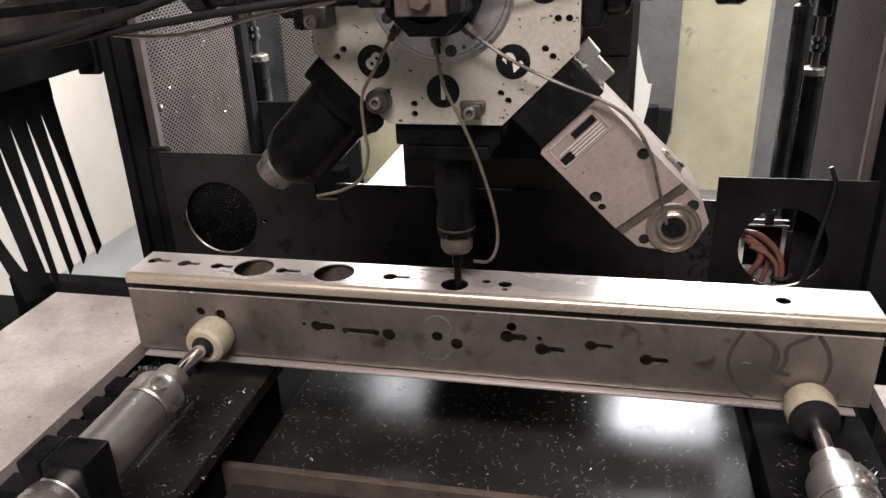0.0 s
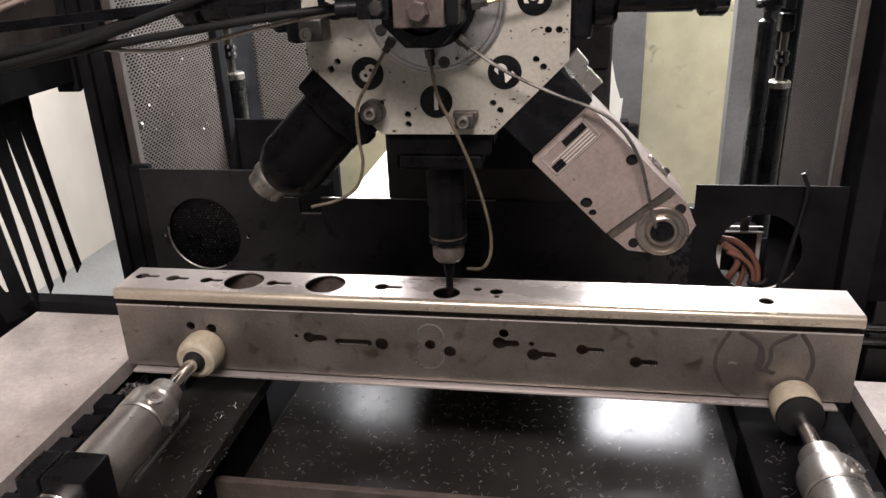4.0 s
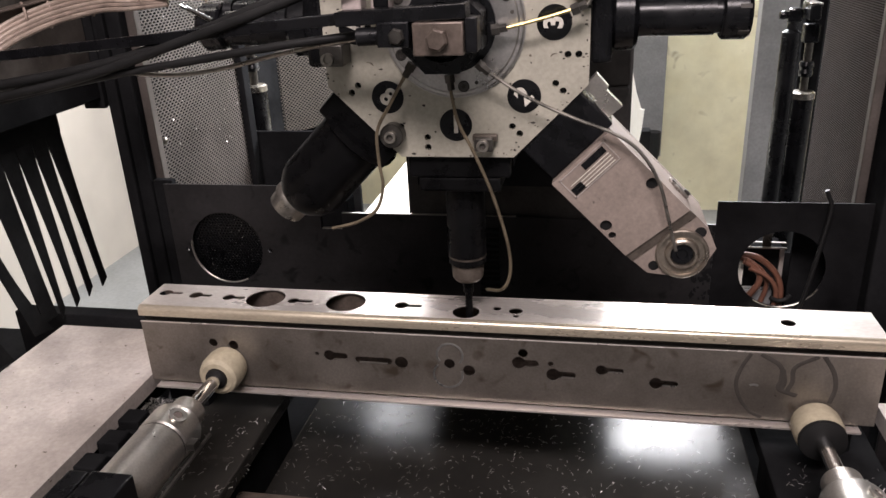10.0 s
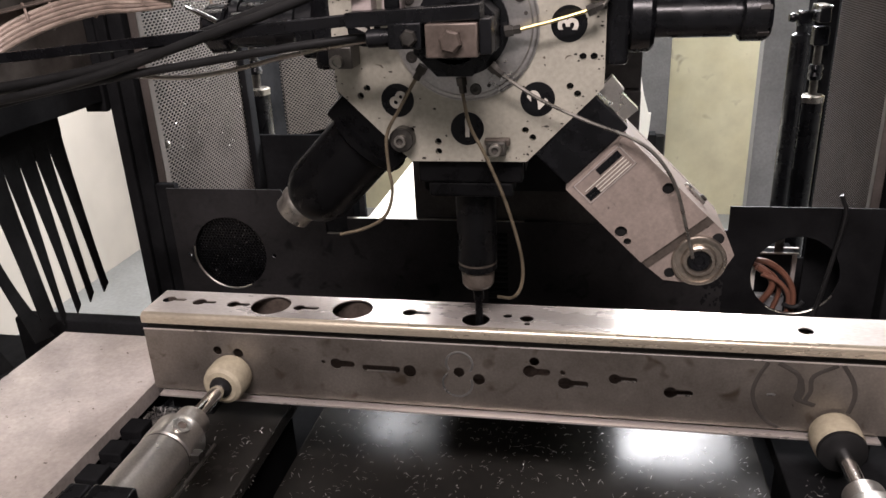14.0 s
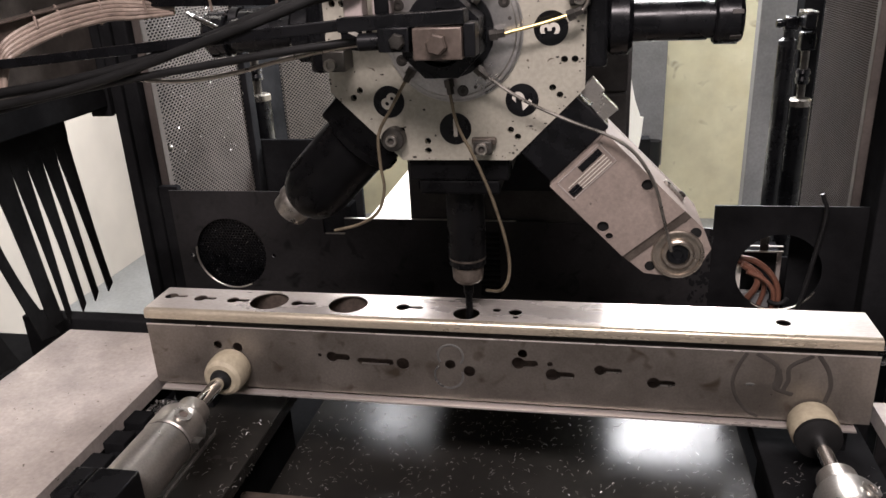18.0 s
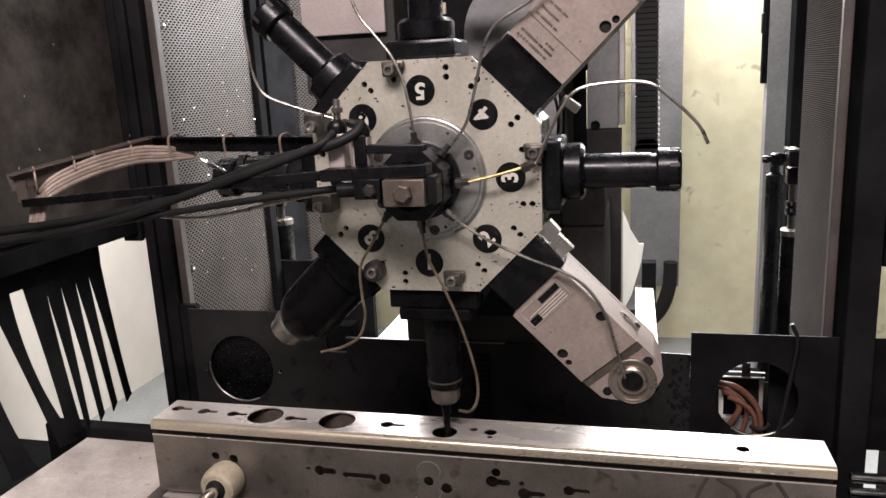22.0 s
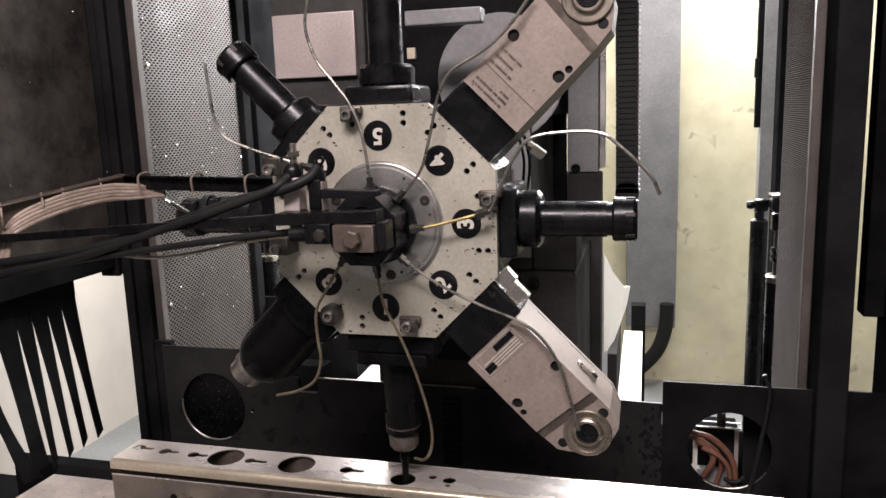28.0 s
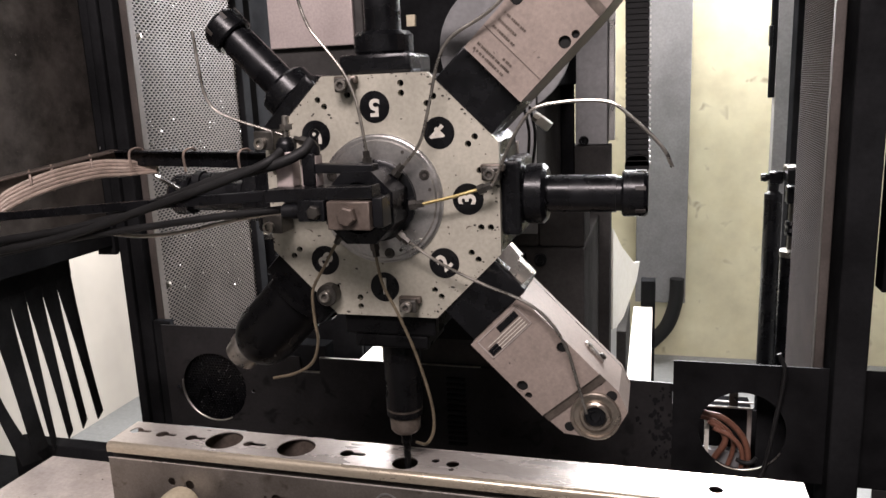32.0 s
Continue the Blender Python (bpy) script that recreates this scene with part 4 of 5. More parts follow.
cab = start("grey_door", (0.44, 2.9, 0.32), "grey painted cabinet door hanging open", "cabinet door")
part("door_leaf", box(0.30, 0.548, 2.88, 2.92, 0.32, 2.04, 0.004), M["greypaint"], cab)

brk = start("steel_bracket", (0.34, 1.2, 0.0), "white painted machine base rail with an upright gusset plate", "bracket")
part("rail_body", box(0.323, 0.388, 0.93, 1.68, 0.0, 0.645, 0.003), M["greypaint"], brk)
part("rail_top", box(0.323, 0.388, 0.93, 1.68, 0.645, 0.651, 0.001), M["white"], brk, "white painted top")
bm = bmesh.new()
out = [(0.0, 1.075), (0.0, 0.80), (0.25, 0.776), (0.86, 0.846), (1.0, 0.895), (0.75, 0.915), (0.30, 1.0)]
near, far_side = [[bm.verts.new((0.287 + 0.0615 * u + o, 0.955 + 0.4 * u, z)) for u, z in out] for o in (0.0, -0.008)]
bm.faces.new(near)
bm.faces.new(far_side[::-1])
for k in range(len(out)):
    n = (k + 1) % len(out)
    bm.faces.new((near[k], far_side[k], far_side[n], near[n]))
part("gusset_plate", bm, M["white"], brk, "white painted gusset", smooth=False)
part("gusset_foot", box(0.296, 0.322, 0.97, 1.30, 0.60, 0.79, 0.003), M["darkgrey"], brk)
part("cap_block", box(0.347, 0.398, 1.69, 1.75, 0.0, 0.743, 0.003), M["blackpaint"], brk)
tri = start("machine_plinth", (-0.33, 1.2, 0.0), "white painted machine base behind the bulkhead", "machine base")
part("base_body", box(-0.473, 0.24, 0.92, 2.2, 0.0, 0.646, 0.004), M["greypaint"], tri)
part("base_top", box(-0.473, 0.24, 0.92, 2.2, 0.646, 0.652, 0.001), M["white"], tri, "white painted top")


# ---- hydraulic struts in the corners ----
def strut(x, y, z, r=0.034):
    s = start("gas_strut", (x, y, 0.0), "dark gas strut with a bright cap standing in the machine corner", "strut", "gas struts")
    part("barrel", rod((x, y, 0.0), (x, y, z), r, 24), M["black"], s)
    part("cap", lathe([(0, r + 0.002), (0.016, r + 0.002), (0.020, r - 0.004)], (x, y, z), (0, 0, 1), 24), M["pipe"], s)
    part("rod", rod((x, y, z), (x, y, z + 0.16), r * 0.36, 16), M["clip"], s)
    part("knuckle", lathe([(0, r * 0.55), (0.01, r * 0.65), (0.02, r * 0.55), (0.03, r * 0.65), (0.04, r * 0.55)], (x, y, z + 0.06), (0, 0, 1), 16), M["black"], s)
    part("top_eye", box(x - r * 0.65, x + r * 0.65, y - 0.02, y + 0.02, z + 0.15, z + 0.20, 0.005), M["black"], s)
    return s


strut(-0.805, 1.121, 1.005, 0.034)
strut(0.759, 1.215, 0.953, 0.030)


# ---- strip curtain in the side opening ----
cur = start("strip_curtain", (-0.895, 0.2, 1.08), "black rubber strip curtain hanging askew in the side opening", "strip curtain")
for yt0, yt1, yb0, yb1, zb0, zb1 in ((-0.085, -0.02, 0.005, 0.07, 0.70, 0.69), (0.028, 0.076, 0.1366, 0.190, 0.705, 0.695), (0.1134, 0.1702, 0.170, 0.2106, 0.715, 0.716), (0.1702, 0.2128, 0.2242, 0.2367, 0.6985, 0.720),
        (0.2128, 0.2579, 0.2721, 0.2873, 0.703, 0.717), (0.2579, 0.3014, 0.3186, 0.335, 0.7066, 0.7236), (0.3014, 0.3484, 0.369, 0.3894, 0.708, 0.7214)):
    bm = bmesh.new()
    n, prev = 14, None
    for k in range(n + 1):
        f = k / n
        ya, yb = yt0 + (yb0 - yt0) * f ** 1.15, yt1 + (yb1 - yt1) * f ** 2.1
        za, zb = 1.075 + (zb0 - 1.075) * f, 1.075 + (zb1 - 1.075) * f
        xs = -0.895 + 0.006 * math.sin(math.pi * f)
        row = [bm.verts.new((xs - 0.0015, ya, za)), bm.verts.new((xs + 0.0015, ya, za)), bm.verts.new((xs + 0.0015, yb, zb)), bm.verts.new((xs - 0.0015, yb, zb))]
        if prev:
            for j in range(4):
                bm.faces.new((prev[j], prev[(j + 1) % 4], row[(j + 1) % 4], row[j]))
        else:
            bm.faces.new(row[::-1])
        prev = row
    bm.faces.new(prev)
    part("strip", bm, M["curtain"], cur)
part("curtain_band", box(-0.899, -0.891, -0.35, 0.348, 1.072, 1.1165, 0.001), M["curtain"], cur)

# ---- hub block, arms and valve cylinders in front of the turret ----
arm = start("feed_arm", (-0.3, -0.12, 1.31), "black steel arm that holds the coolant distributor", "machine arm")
part("clamp_plate", box(-0.023, 0.037, -0.140, -0.098, 1.280, 1.318, 0.002), M["brown"], arm, "brownish oiled steel block")
part("clamp_bolt", lathe([(0, 0.0135), (0.009, 0.0135), (0.011, 0.011)], (0.007, -0.140, 1.299), (0, -1, 0), 6), M["brown"], arm, smooth=False)
# black slab painted as the shaded side of the clamp plate
part("shaded_side", box(0.0375, 0.052, -0.132, -0.098, 1.282, 1.322, 0.002), M["black"], arm)
part("end_block", box(-0.067, -0.028, -0.136, -0.100, 1.290, 1.319, 0.002), M["black"], arm)
part("end_bolt", lathe([(0, 0.010), (0.006, 0.010), (0.008, 0.008)], (-0.042, -0.136, 1.303), (0, -1, 0), 6), M["clip"], arm, smooth=False)
part("end_plug", rod((-0.066, -0.118, 1.302), (-0.096, -0.118, 1.301), 0.011, 14), M["black"], arm)


def bar(p, q2, w, h, r=0.0015):
    """A flat bar between two points: w across the depth, h high."""
    a, b = Vector(p), Vector(q2)
    d = b - a
    m = Matrix.Translation(a) @ d.to_track_quat("X", "Z").to_matrix().to_4x4()
    return box(0, d.length, -w / 2, w / 2, -h / 2, h / 2, r, m=m)


part("long_bar", bar((0.040, -0.118, 1.329), (-0.12, -0.108, 1.322), 0.030, 0.017), M["black"], arm)
part("thin_bar", bar((-0.10, -0.106, 1.323), (-0.72, -0.030, 1.272), 0.012, 0.014), M["black"], arm)
part("upper_link", bar((0.020, -0.062, 1.352), (-0.080, -0.062, 1.354), 0.022, 0.013), M["black"], arm)
part("link_post", box(-0.085, -0.066, -0.076, -0.050, 1.330, 1.375, 0.002), M["black"], arm)


def valve(x, z0, z1, r, material):
    v = start("valve_cylinder", (x, -0.06, z0), "small square pneumatic valve cylinder with a black cap", "valve", "valve cylinders")
    part("valve_body", box(x - r, x + r, -0.06 - r, -0.06 + r, z0, z1, 0.002), material, v)
    part("valve_cap", lathe([(0, r * 1.1), (0.010, r * 1.15), (0.016, r * 0.9), (0.020, r * 0.6)], (x, -0.06, z1), (0, 0, 1), 16), M["black"], v)
    part("valve_foot", box(x - r * 1.1, x + r * 1.1, -0.06 - r, -0.06 + r, z0 - 0.010, z0, 0.001), M["black"], v)
    return v


v1 = valve(-0.114, 1.328, 1.378, 0.013, M["pink"])
part("stud", rod((-0.113, -0.06, 1.39), (-0.112, -0.06, 1.428), 0.0055, 10), M["pipe"], v1)
part("stud_nut", lathe([(0, 0.009), (0.008, 0.009)], (-0.112, -0.06, 1.408), (0, 0, 1), 6), M["pipe"], v1, smooth=False)
valve(-0.077, 1.328, 1.372, 0.012, M["pink"])

for k, (x, z) in enumerate(((-0.158, 1.268), (-0.160, 1.392))):
    b = start("pipe_clip", (x, -0.02, z), "small steel pipe clip screwed on the turret edge", "pipe clip", "pipe clips")
    part("clip_block", box(x - 0.016, x + 0.016, -0.040, -0.001, z - 0.014, z + 0.014, 0.002), M["clip"], b)
    part("clip_screw", lathe([(0, 0.0085), (0.008, 0.0085), (0.008, 0.005), (0.004, 0.0045)], (x - 0.004, -0.040, z - 0.004), (0, -1, 0), 14), M["pipe"], b)

# ---- cable arm on the side ----
ca = start("hose_carrier", (-0.6, 0.1, 1.34), "black folded hose carrier with tied hoses reaching to the turret", "hose carrier")
A, C, D = (-0.735, -0.04, 1.308), (-0.590, 0.175, 1.352), (-0.215, 0.115, 1.348)
part("rear_bar", bar(C, D, 0.006, 0.028), M["black"], ca)
part("rear_flange", bar((C[0], C[1], C[2] + 0.013), (D[0], D[1], D[2] + 0.013), 0.030, 0.003, 0.0005), M["black"], ca)
part("slant_bar", bar(A, C, 0.006, 0.030), M["brown"], ca)
part("slant_flange", bar((A[0], A[1], A[2] + 0.014), (C[0], C[1], C[2] + 0.014), 0.036, 0.003, 0.0005), M["brown"], ca)
part("end_web", box(-0.728, -0.706, -0.035, -0.030, 1.272, 1.312, 0.001), M["brown"], ca)
for k in range(4):
    t = 0.16 + 0.2 * k + (0.06 if k % 2 else 0)
    p = Vector(A).lerp(Vector(C), t)
    pts = [(p.x + 0.024 * math.cos(a) * 0.7, p.y - 0.024 * math.cos(a) * 0.7, p.z - 0.006 + 0.023 * math.sin(a)) for a in [2 * math.pi * j / 12 for j in range(13)]]
    part("cable_tie", tube(pts, 0.0022, 6, 2), M["conduit"], ca)
for t in (0.14, 0.48, 0.80):
    p = Vector(C).lerp(Vector(D), t)
    part("cable_tie", tube([(p.x, p.y - 0.018, p.z - 0.02), (p.x, p.y - 0.02, p.z + 0.012), (p.x + 0.004, p.y, p.z + 0.019), (p.x + 0.006, p.y + 0.018, p.z + 0.010)], 0.0022, 6, 4), M["conduit"], ca)
for k in range(5):
    h = start("hose", (-0.68, 0.04, 1.30), "grimy pale hose tied along the hose carrier", "hose", "arm hoses")
    o = 0.0085 * k
    part("hose_body", tube([(-0.722 + o * 0.9, -0.020 - o * 0.2, 1.236), (-0.714 + o * 0.9, -0.010 - o * 0.2, 1.272), (-0.690 + o * 0.5, 0.012 - o * 0.5, 1.310 - o * 0.7), (-0.640, 0.068 - o * 0.5, 1.338 - o * 0.85), (-0.598, 0.130 - o * 0.4, 1.348 - o * 0.75), (-0.565, 0.160, 1.346 - o * 0.7), (-0.50, 0.172, 1.340 - o * 0.4)], 0.0042, 10), M["conduit" if k % 2 else "palehose"], h)


def hose(pts, r, label, material="rubber"):
    h = start("hose", pts[0], label, "hose", "black hoses")
    part("hose_body", tube(pts, r, 12), M[material], h)
    return h


hose([(-0.074, -0.062, 1.392), (-0.082, -0.075, 1.378), (-0.119, -0.088, 1.362), (-0.214, -0.085, 1.341), (-0.314, -0.075, 1.309), (-0.476, -0.06, 1.266), (-0.640, -0.055, 1.240), (-0.80, -0.06, 1.222)], 0.0078, "thick black rubber hose crossing to the turret")
hose([(-0.114, -0.075, 1.380), (-0.135, -0.095, 1.362), (-0.23, -0.095, 1.330), (-0.34, -0.085, 1.298), (-0.49, -0.07, 1.255), (-0.64, -0.07, 1.225), (-0.80, -0.07, 1.205)], 0.0066, "black rubber hose crossing to the turret")
hose([(-0.105, -0.09, 1.300), (-0.20, -0.09, 1.290), (-0.33, -0.08, 1.272), (-0.50, -0.06, 1.246), (-0.66, -0.05, 1.215), (-0.80, -0.06, 1.180)], 0.0055, "thin black rubber hose")
hose([(-0.088, -0.09, 1.298), (-0.17, -0.06, 1.284), (-0.24, -0.04, 1.270), (-0.32, -0.02, 1.252), (-0.40, -0.02, 1.243), (-0.49, -0.02, 1.248)], 0.0032, "thin clear plastic hose", "pipe")
hose([(-0.35, 0.02, 1.312), (-0.385, 0.03, 1.326), (-0.40, 0.03, 1.334)], 0.004, "short bright metal pipe end", "chrome")
ac = start("air_cylinder", (-0.35, 0.06, 1.30), "short black air cylinder under the hose carrier", "cylinder")
part("barrel", rod((-0.20, 0.06, 1.322), (-0.33, 0.06, 1.318), 0.017, 20), M["black"], ac)
part("end_collar", lathe([(0, 0.020), (0.012, 0.021), (0.014, 0.019)], (-0.33, 0.06, 1.318), (-1, 0, 0), 24), M["black"], ac)

# ---- energy chain and rear details ----
ch = start("energy_chain", (0.345, 0.93, 1.24), "black plastic energy chain hanging behind the turret", "cable chain")
for k in range(6):
    z0 = 1.246 + 0.139 * k
    o = 0.010 * (z0 - 1.18)
    part("chain_core", box(0.321 - o, 0.371 - o, 0.910, 0.950, z0, z0 + 0.138, 0), M["rubber"], ch, smooth=False)
part("chain_end", lathe([(0, 0.030), (0.05, 0.030)], (0.346, 0.905, 1.245), (0, 1, 0), 24), M["rubber"], ch)
for k in range(62):
    z = 1.245 + 0.0135 * k
    o = 0.010 * max(0, (z - 1.25)) 
    part("chain_link", box(0.318 - o, 0.374 - o, 0.905, 0.955, z, z + 0.0115, 0), M["rubber"], ch, smooth=False)
    if k % 1 == 0:
        part("link_pin", box(0.3745 - o, 0.3785 - o, 0.915, 0.925, z + 0.003, z + 0.009, 0), M["flange"], ch, smooth=False)
hose([(0.505, 2.84, 0.46), (0.500, 2.84, 0.34), (0.465, 2.84, 0.22), (0.40, 2.85, 0.13), (0.31, 2.86, 0.045)], 0.036, "thick black corrugated hose")

# objects seen through the right vent
vb = start("junction_box", (0.55, 0.58, 0.0), "black junction box with bright bent edges behind the vent", "box")
part("box_body", box(0.508, 0.594, 0.556, 0.62, 0.0, 0.770, 0.003), M["blackpaint"], vb)
part("box_edge", box(0.500, 0.598, 0.548, 0.555, 0.7705, 0.7735, 0.001), M["plate"], vb, "bright bent edge")
part("box_edge", box(0.520, 0.598, 0.556, 0.563, 0.780, 0.7825, 0.001), M["plate"], vb, "bright bent edge")
part("side_edge", box(0.586, 0.5945, 0.548, 0.5555, 0.68, 0.770, 0.001), M["plate"], vb, "bright bent edge")
part("top_tab", box(0.549, 0.567, 0.552, 0.5555, 0.774, 0.806, 0.001), M["clip"], vb, "grey steel tab")
for pts, r in (([(0.470, 0.50, 0.790), (0.500, 0.50, 0.778), (0.528, 0.50, 0.772), (0.556, 0.50, 0.752), (0.576, 0.50, 0.724), (0.584, 0.50, 0.686), (0.578, 0.50, 0.62)], 0.0062),
        ([(0.470, 0.507, 0.770), (0.505, 0.507, 0.764), (0.530, 0.507, 0.750), (0.550, 0.507, 0.730), (0.556, 0.507, 0.700), (0.540, 0.507, 0.640)], 0.0052),
        ([(0.505, 0.495, 0.764), (0.526, 0.495, 0.750), (0.538, 0.495, 0.732), (0.536, 0.495, 0.712), (0.522, 0.495, 0.688), (0.505, 0.495, 0.655)], 0.0066),
        ([(0.515, 0.488, 0.752), (0.548, 0.488, 0.736), (0.568, 0.488, 0.712), (0.572, 0.488, 0.680), (0.562, 0.488, 0.640)], 0.0050)):
    hose(pts, r, "copper coloured hose behind the vent", "cuff")
hose([(0.560, 0.480, 0.690), (0.575, 0.480, 0.684), (0.590, 0.480, 0.687), (0.598, 0.480, 0.697)], 0.0045, "short black cable end behind the vent")
# black sheets added behind the right vent to darken its inside
vd = start("vent_backdrop", (0.56, 0.8, 0.0), "black sheets added to keep the round vent dark inside", "machine panel")
part("backdrop_side", box(0.600, 0.69, 0.520, 0.530, 0.60, 0.87, 0.002), M["blackpaint"], vd)
part("backdrop_sheet", box(0.30, 0.72, 0.80, 0.81, 0.0, 0.66, 0.002), M["blackpaint"], vd)
vs = start("cable_duct", (0.50, 0.51, 0.0), "white painted cable duct behind the vent", "duct")
part("strip_body", box(0.499, 0.508, 0.512, 0.524, 0.0, 0.762, 0.001), M["white"], vs)
part("duct_foot", box(0.49, 0.57, 0.515, 0.535, 0.0, 0.69, 0.001), M["greypaint"], vs)
for k, x in enumerate((0.508, 0.574, -0.43, -0.36)):
    part("bent_lip", box(x, x + 0.052, 0.385, 0.435, 0.6755, 0.6785, 0.001), M["alu" if k < 2 else "plate"], back, "bright bent lip of the bulkhead sheet")
hose([(0.621, 0.425, 0.941), (0.625, 0.425, 0.931), (0.633, 0.425, 0.900), (0.621, 0.425, 0.802), (0.609, 0.425, 0.723), (0.597, 0.425, 0.679)], 0.0042, "black cable hanging down the bulkhead")

# guide rods beside the profile
for z in (0.676, 0.706):
    g = start("guide_rod", (0.80, 0.26, z), "bright round guide rod entering the column", "rod", "guide rods")
    part("rod_body", rod((0.70, 0.26, z), (1.2, 0.26, z), 0.010, 16), M["chrome"], g)

# ---- marks on the profile ----
def mark(pts):
    return [(x, BY0 - 0.0002, z) for x, z in pts]


for pts, r in ((mark([(0.431, 0.811), (0.419, 0.785), (0.414, 0.758), (0.422, 0.731), (0.439, 0.709), (0.456, 0.699)]), 0.0030),
        (mark([(0.445, 0.811), (0.474, 0.792), (0.478, 0.770), (0.476, 0.752), (0.501, 0.742)]), 0.0036),
        (mark([(0.478, 0.786), (0.482, 0.765), (0.478, 0.750)]), 0.0042),
        (mark([(0.526, 0.811), (0.495, 0.791), (0.494, 0.766), (0.489, 0.748), (0.503, 0.742)]), 0.0034),
        (mark([(0.533, 0.812), (0.549, 0.786), (0.555, 0.759), (0.550, 0.732)]), 0.0034)):
    bm = tube(pts, r, 8, 5)
    bmesh.ops.transform(bm, matrix=Matrix.Translation((0, BY0, 0)) @ Matrix.Diagonal((1, 0.15, 1, 1)) @ Matrix.Translation((0, -BY0, 0)), verts=bm.verts)
    part("marker_line", bm, M["slot"], beam, "thick dark marker line")
for cx, cz, r, a0, a1 in ((-0.030, 0.779, 0.021, -40, 215), (-0.034, 0.742, 0.024, 130, 380), (0.440, 0.745, 0.012, 60, 120)):
    bm = tube([(cx + r * math.cos(radians(a0 + (a1 - a0) * k / 14)), BY0, cz + r * math.sin(radians(a0 + (a1 - a0) * k / 14))) for k in range(15)], 0.0022, 6, 2)
    bmesh.ops.transform(bm, matrix=Matrix.Translation((0, BY0, 0)) @ Matrix.Diagonal((1, 0.3, 1, 1)) @ Matrix.Translation((0, -BY0, 0)), verts=bm.verts)
    part("scribed_ring", bm, M["flange"], beam)

# ---- nameplate and engraved rows on the angle heads ----
def head_rows(head, rows, material, name):
    for x0, x1, z0, z1 in rows:
        ob = link_bm(name, box(x0, x1, -0.0142, -0.0131, z0, z1, 0), material, False)
        ob.parent = head
        WORLD_OF[ob.name] = Matrix.Identity(4)


head_rows(ah2, [(-0.034, 0.047, 0.250, 0.2515), (-0.034, 0.047, 0.2825, 0.284), (-0.034, -0.0325, 0.250, 0.284), (0.0455, 0.047, 0.250, 0.284)], M["plate"], "nameplate_edge")
head_rows(ah2, [(-0.028, 0.010, 0.2535, 0.263), (0.026, 0.044, 0.270, 0.281)], M["black"], "nameplate_print")
head_rows(ah2, [(-0.028 + 0.0, 0.040, 0.266 + 0.0045 * k, 0.2672 + 0.0045 * k) for k in range(4)], M["numeral"], "nameplate_row")
random.seed(5)
rows = []
for z, n in ((0.2535, 13), (0.262, 16), (0.270, 4), (0.292, 10), (0.303, 9), (0.315, 10)):
    x = -0.040 if n > 5 else 0.0
    for k in range(n):
        w = random.uniform(0.0014, 0.0032)
        rows.append((x, x + w, z, z + 0.0032))
        x += w + random.choice((0.0012, 0.0012, 0.003))
head_rows(ah4, rows, M["brown"], "engraved_mark")
head_rows(ah4, [(-0.050, 0.057, 0.2855, 0.2860)], M["brown"], "engraved_line")
sb = start("stop_plate", (0.2, 0.02, 1.2), "bright steel stop plate beside the angle head", "plate")
part("plate_body", sheet([(0.172, 1.213), (0.190, 1.232), (0.206, 1.214), (0.203, 1.210), (0.225, 1.188), (0.206, 1.172), (0.188, 1.194), (0.192, 1.197)], [], 0.02, upright(0.012)), M["alu"], sb, smooth=False)


# ---- swarf ----
def swarf(name, n, areas, smin, smax, seed, label):
    """Tiny bent slivers of cut metal strewn over flat areas (x0, x1, y0, y1, z, fall)."""
    rng = random.Random(seed)
    vs, fs = [], []
    for _ in range(n):
        x0, x1, y0, y1, z, fall = rng.choice(areas)
        c = Vector((rng.uniform(x0, x1), rng.uniform(y0, y1), z + 0.0012))
        c.z -= fall * (c.y - y0)
        l, w, a = rng.uniform(smin, smax), rng.uniform(0.0002, 0.0006), rng.uniform(-0.9, 0.9) + rng.choice((0, 0, 1.3))
        u, v = Vector((math.cos(a), math.sin(a), rng.uniform(-0.15, 0.25))), Vector((-math.sin(a), math.cos(a), rng.uniform(-0.6, 0.6)))
        b = len(vs)
        bend = Vector((0, 0, rng.uniform(0, 0.4) * l))
        for s, o in ((-1, 0), (0, 1), (1, 0)):
            vs += [tuple(c + u * l * s / 2 + v * w + bend * o), tuple(c + u * l * s / 2 - v * w + bend * o)]
        fs += [(b, b + 1, b + 3, b + 2), (b + 2, b + 3, b + 5, b + 4)]
    me = bpy.data.meshes.new(name)
    me.from_pydata(vs, [], fs)
    me.materials.append(M["swarf"])
    return tagged(new(name, me), label, "swarf", kind="stuff")


TR, SL, SR = (-0.375, 0.485, -0.085, 0.34, 0.490, 0), (-0.52, -0.34, -0.35, 0.03, 0.628, 0), (0.48, 0.63, -0.3, 0.02, 0.628, 0)
swarf("swarf", 1700, [TR, TR, TR, TR, SL, SR, (-0.33, 0.47, -0.4, -0.1, 0.530, 0)], 0.003, 0.011, 3, "bright curled steel swarf strewn over the oily tray")
swarf("swarf", 900, [(-0.585, -0.515, -0.02, 0.028, 0.655, 0), (-0.580, -0.515, -0.03, 0.028, 0.642, 0), (-0.553, -0.515, -0.14, 0.028, 0.630, 0)], 0.004, 0.013, 7, "heap of bright steel swarf beside the cylinder")
swarf("swarf", 110, [(-0.88, -0.60, -0.4, 0.2, 0.690, 0), (0.65, 0.86, -0.4, 0.10, 0.690, 0)], 0.002, 0.007, 11, "bright steel swarf on the table plates")


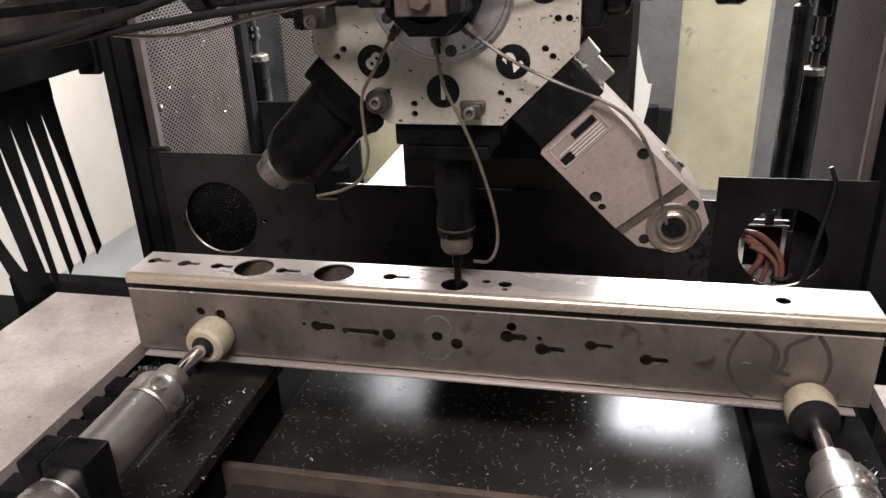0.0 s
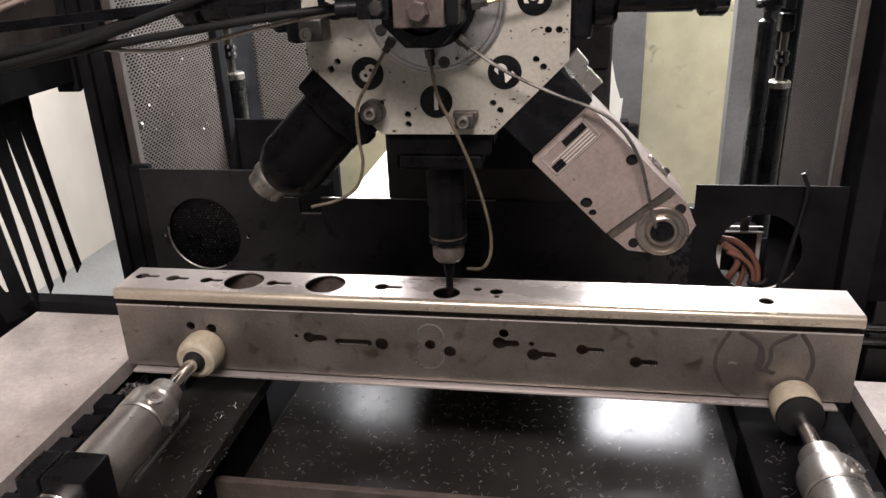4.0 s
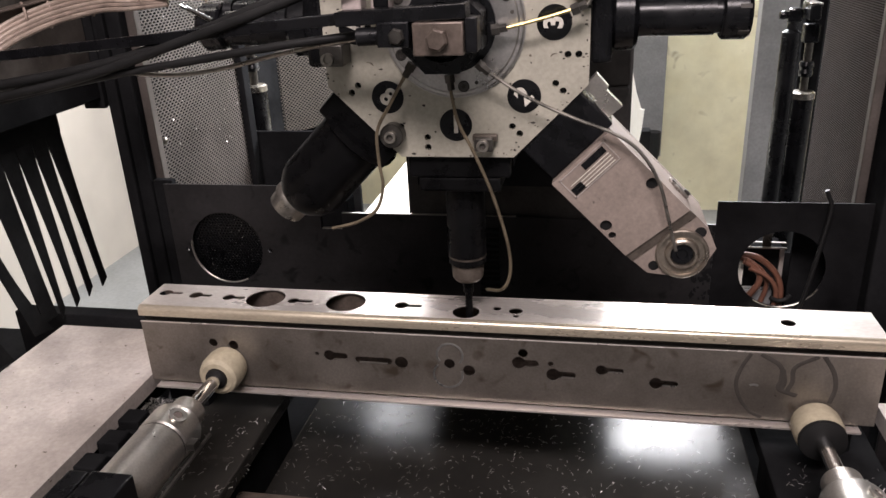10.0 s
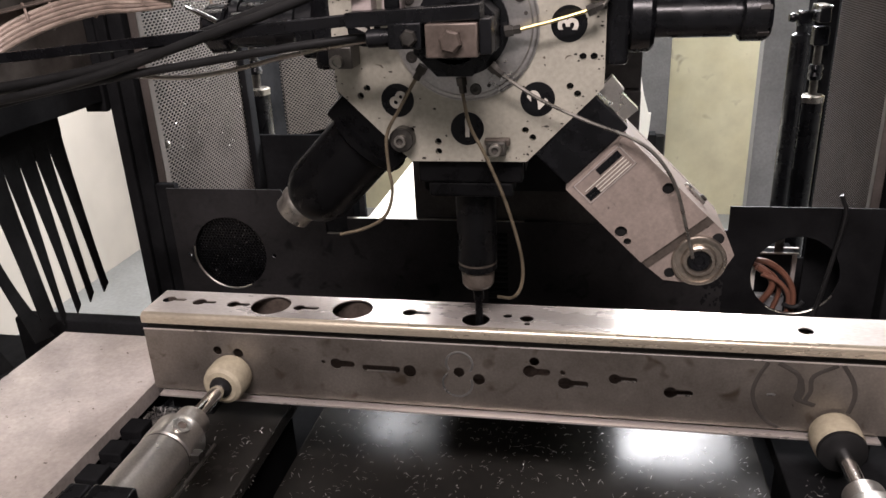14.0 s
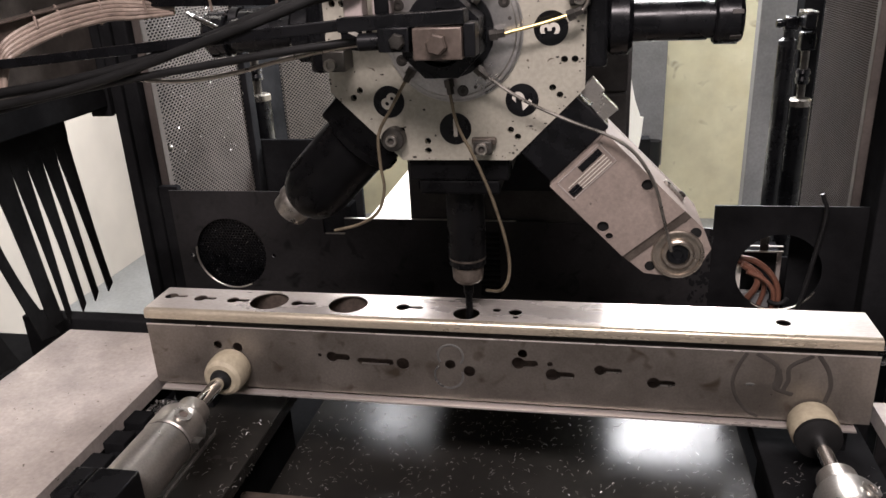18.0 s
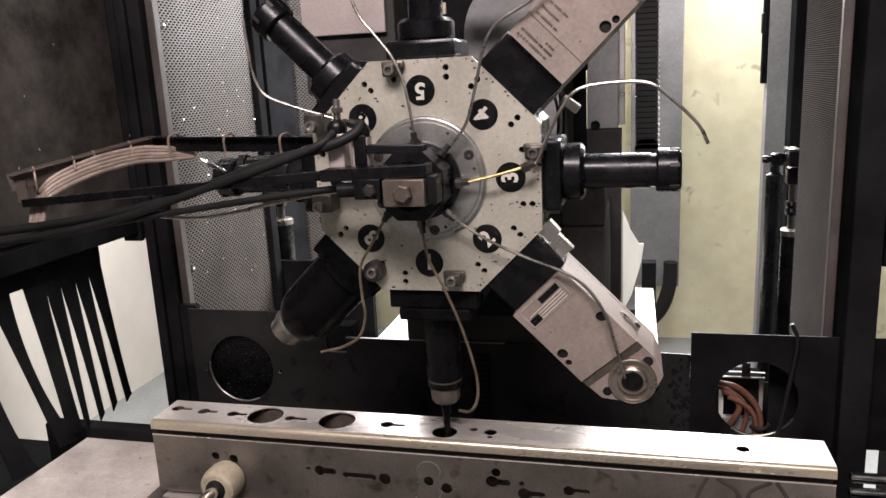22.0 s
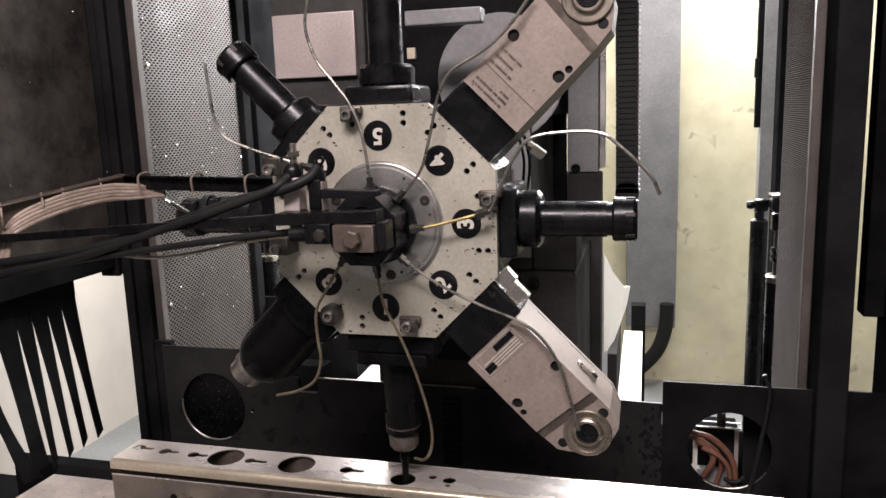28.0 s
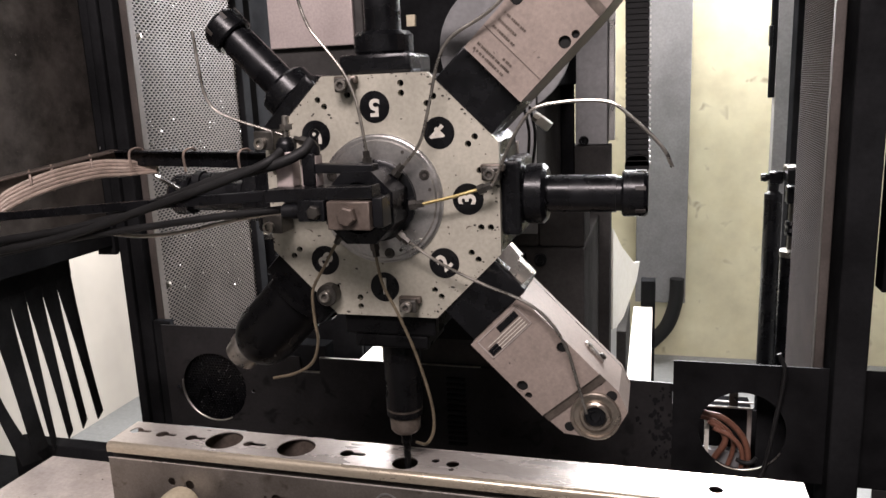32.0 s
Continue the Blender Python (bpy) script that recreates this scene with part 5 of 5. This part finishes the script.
def wall_swarf(n, spots, seed, label):
    """Glinting slivers caught on upright sheets: spots of (x, y0, y1, z0, z1)."""
    rng = random.Random(seed)
    vs, fs = [], []
    for _ in range(n):
        x, y0, y1, z0, z1 = rng.choice(spots)
        y, z, l, w, a = rng.uniform(y0, y1), rng.uniform(z0, z1), rng.uniform(0.002, 0.006), rng.uniform(0.0006, 0.0014), rng.uniform(0, math.pi)
        du, dv = (math.cos(a) * l, math.sin(a) * l), (-math.sin(a) * w, math.cos(a) * w)
        tilt = rng.uniform(-0.8, 0.8)
        b = len(vs)
        for s, q in ((-1, -1), (1, -1), (1, 1), (-1, 1)):
            vs.append((x + tilt * w * q, y + s * du[0] / 2 + q * dv[0], z + s * du[1] / 2 + q * dv[1]))
        fs.append((b, b + 1, b + 2, b + 3))
    me = bpy.data.meshes.new("swarf")
    me.from_pydata(vs, [], fs)
    me.materials.append(M["swarf"])
    return tagged(new("swarf", me), label, "swarf", kind="stuff")


def vent_glint(n, cx, cz, r, y, seed, label):
    """Slivers caught in the wire mesh of a round vent."""
    rng = random.Random(seed)
    vs, fs = [], []
    for _ in range(n):
        a, q = rng.uniform(0, 2 * math.pi), r * math.sqrt(rng.random())
        c = Vector((cx + q * math.cos(a), y, cz + q * math.sin(a)))
        l, w, t = rng.uniform(0.0012, 0.0036), rng.uniform(0.0004, 0.0009), rng.uniform(0, math.pi)
        u, v = Vector((math.cos(t), rng.uniform(-0.4, 0.1), math.sin(t))), Vector((-math.sin(t), rng.uniform(-0.5, 0.5), math.cos(t)))
        b = len(vs)
        vs += [tuple(c + u * l * i / 2 + v * w * j / 2) for i, j in ((-1, -1), (1, -1), (1, 1), (-1, 1))]
        fs.append((b, b + 1, b + 2, b + 3))
    me = bpy.data.meshes.new("swarf")
    me.from_pydata(vs, [], fs)
    me.materials.append(M["swarf"])
    return tagged(new("swarf", me), label, "swarf", kind="stuff")


vent_glint(70, -0.611, 0.782, 0.078, 0.4505, 5, "fine bright swarf caught in the vent mesh")
wall_swarf(110, [(-0.782, 0.53, 0.97, 0.92, 1.5), (-0.782, 0.53, 0.97, 1.0, 2.0)], 21, "bright slivers of swarf caught on the perforated guard")
wall_swarf(26, [(-0.765, -0.6, 0.40, 1.25, 1.9)], 23, "few bright slivers of swarf stuck to the side panel")
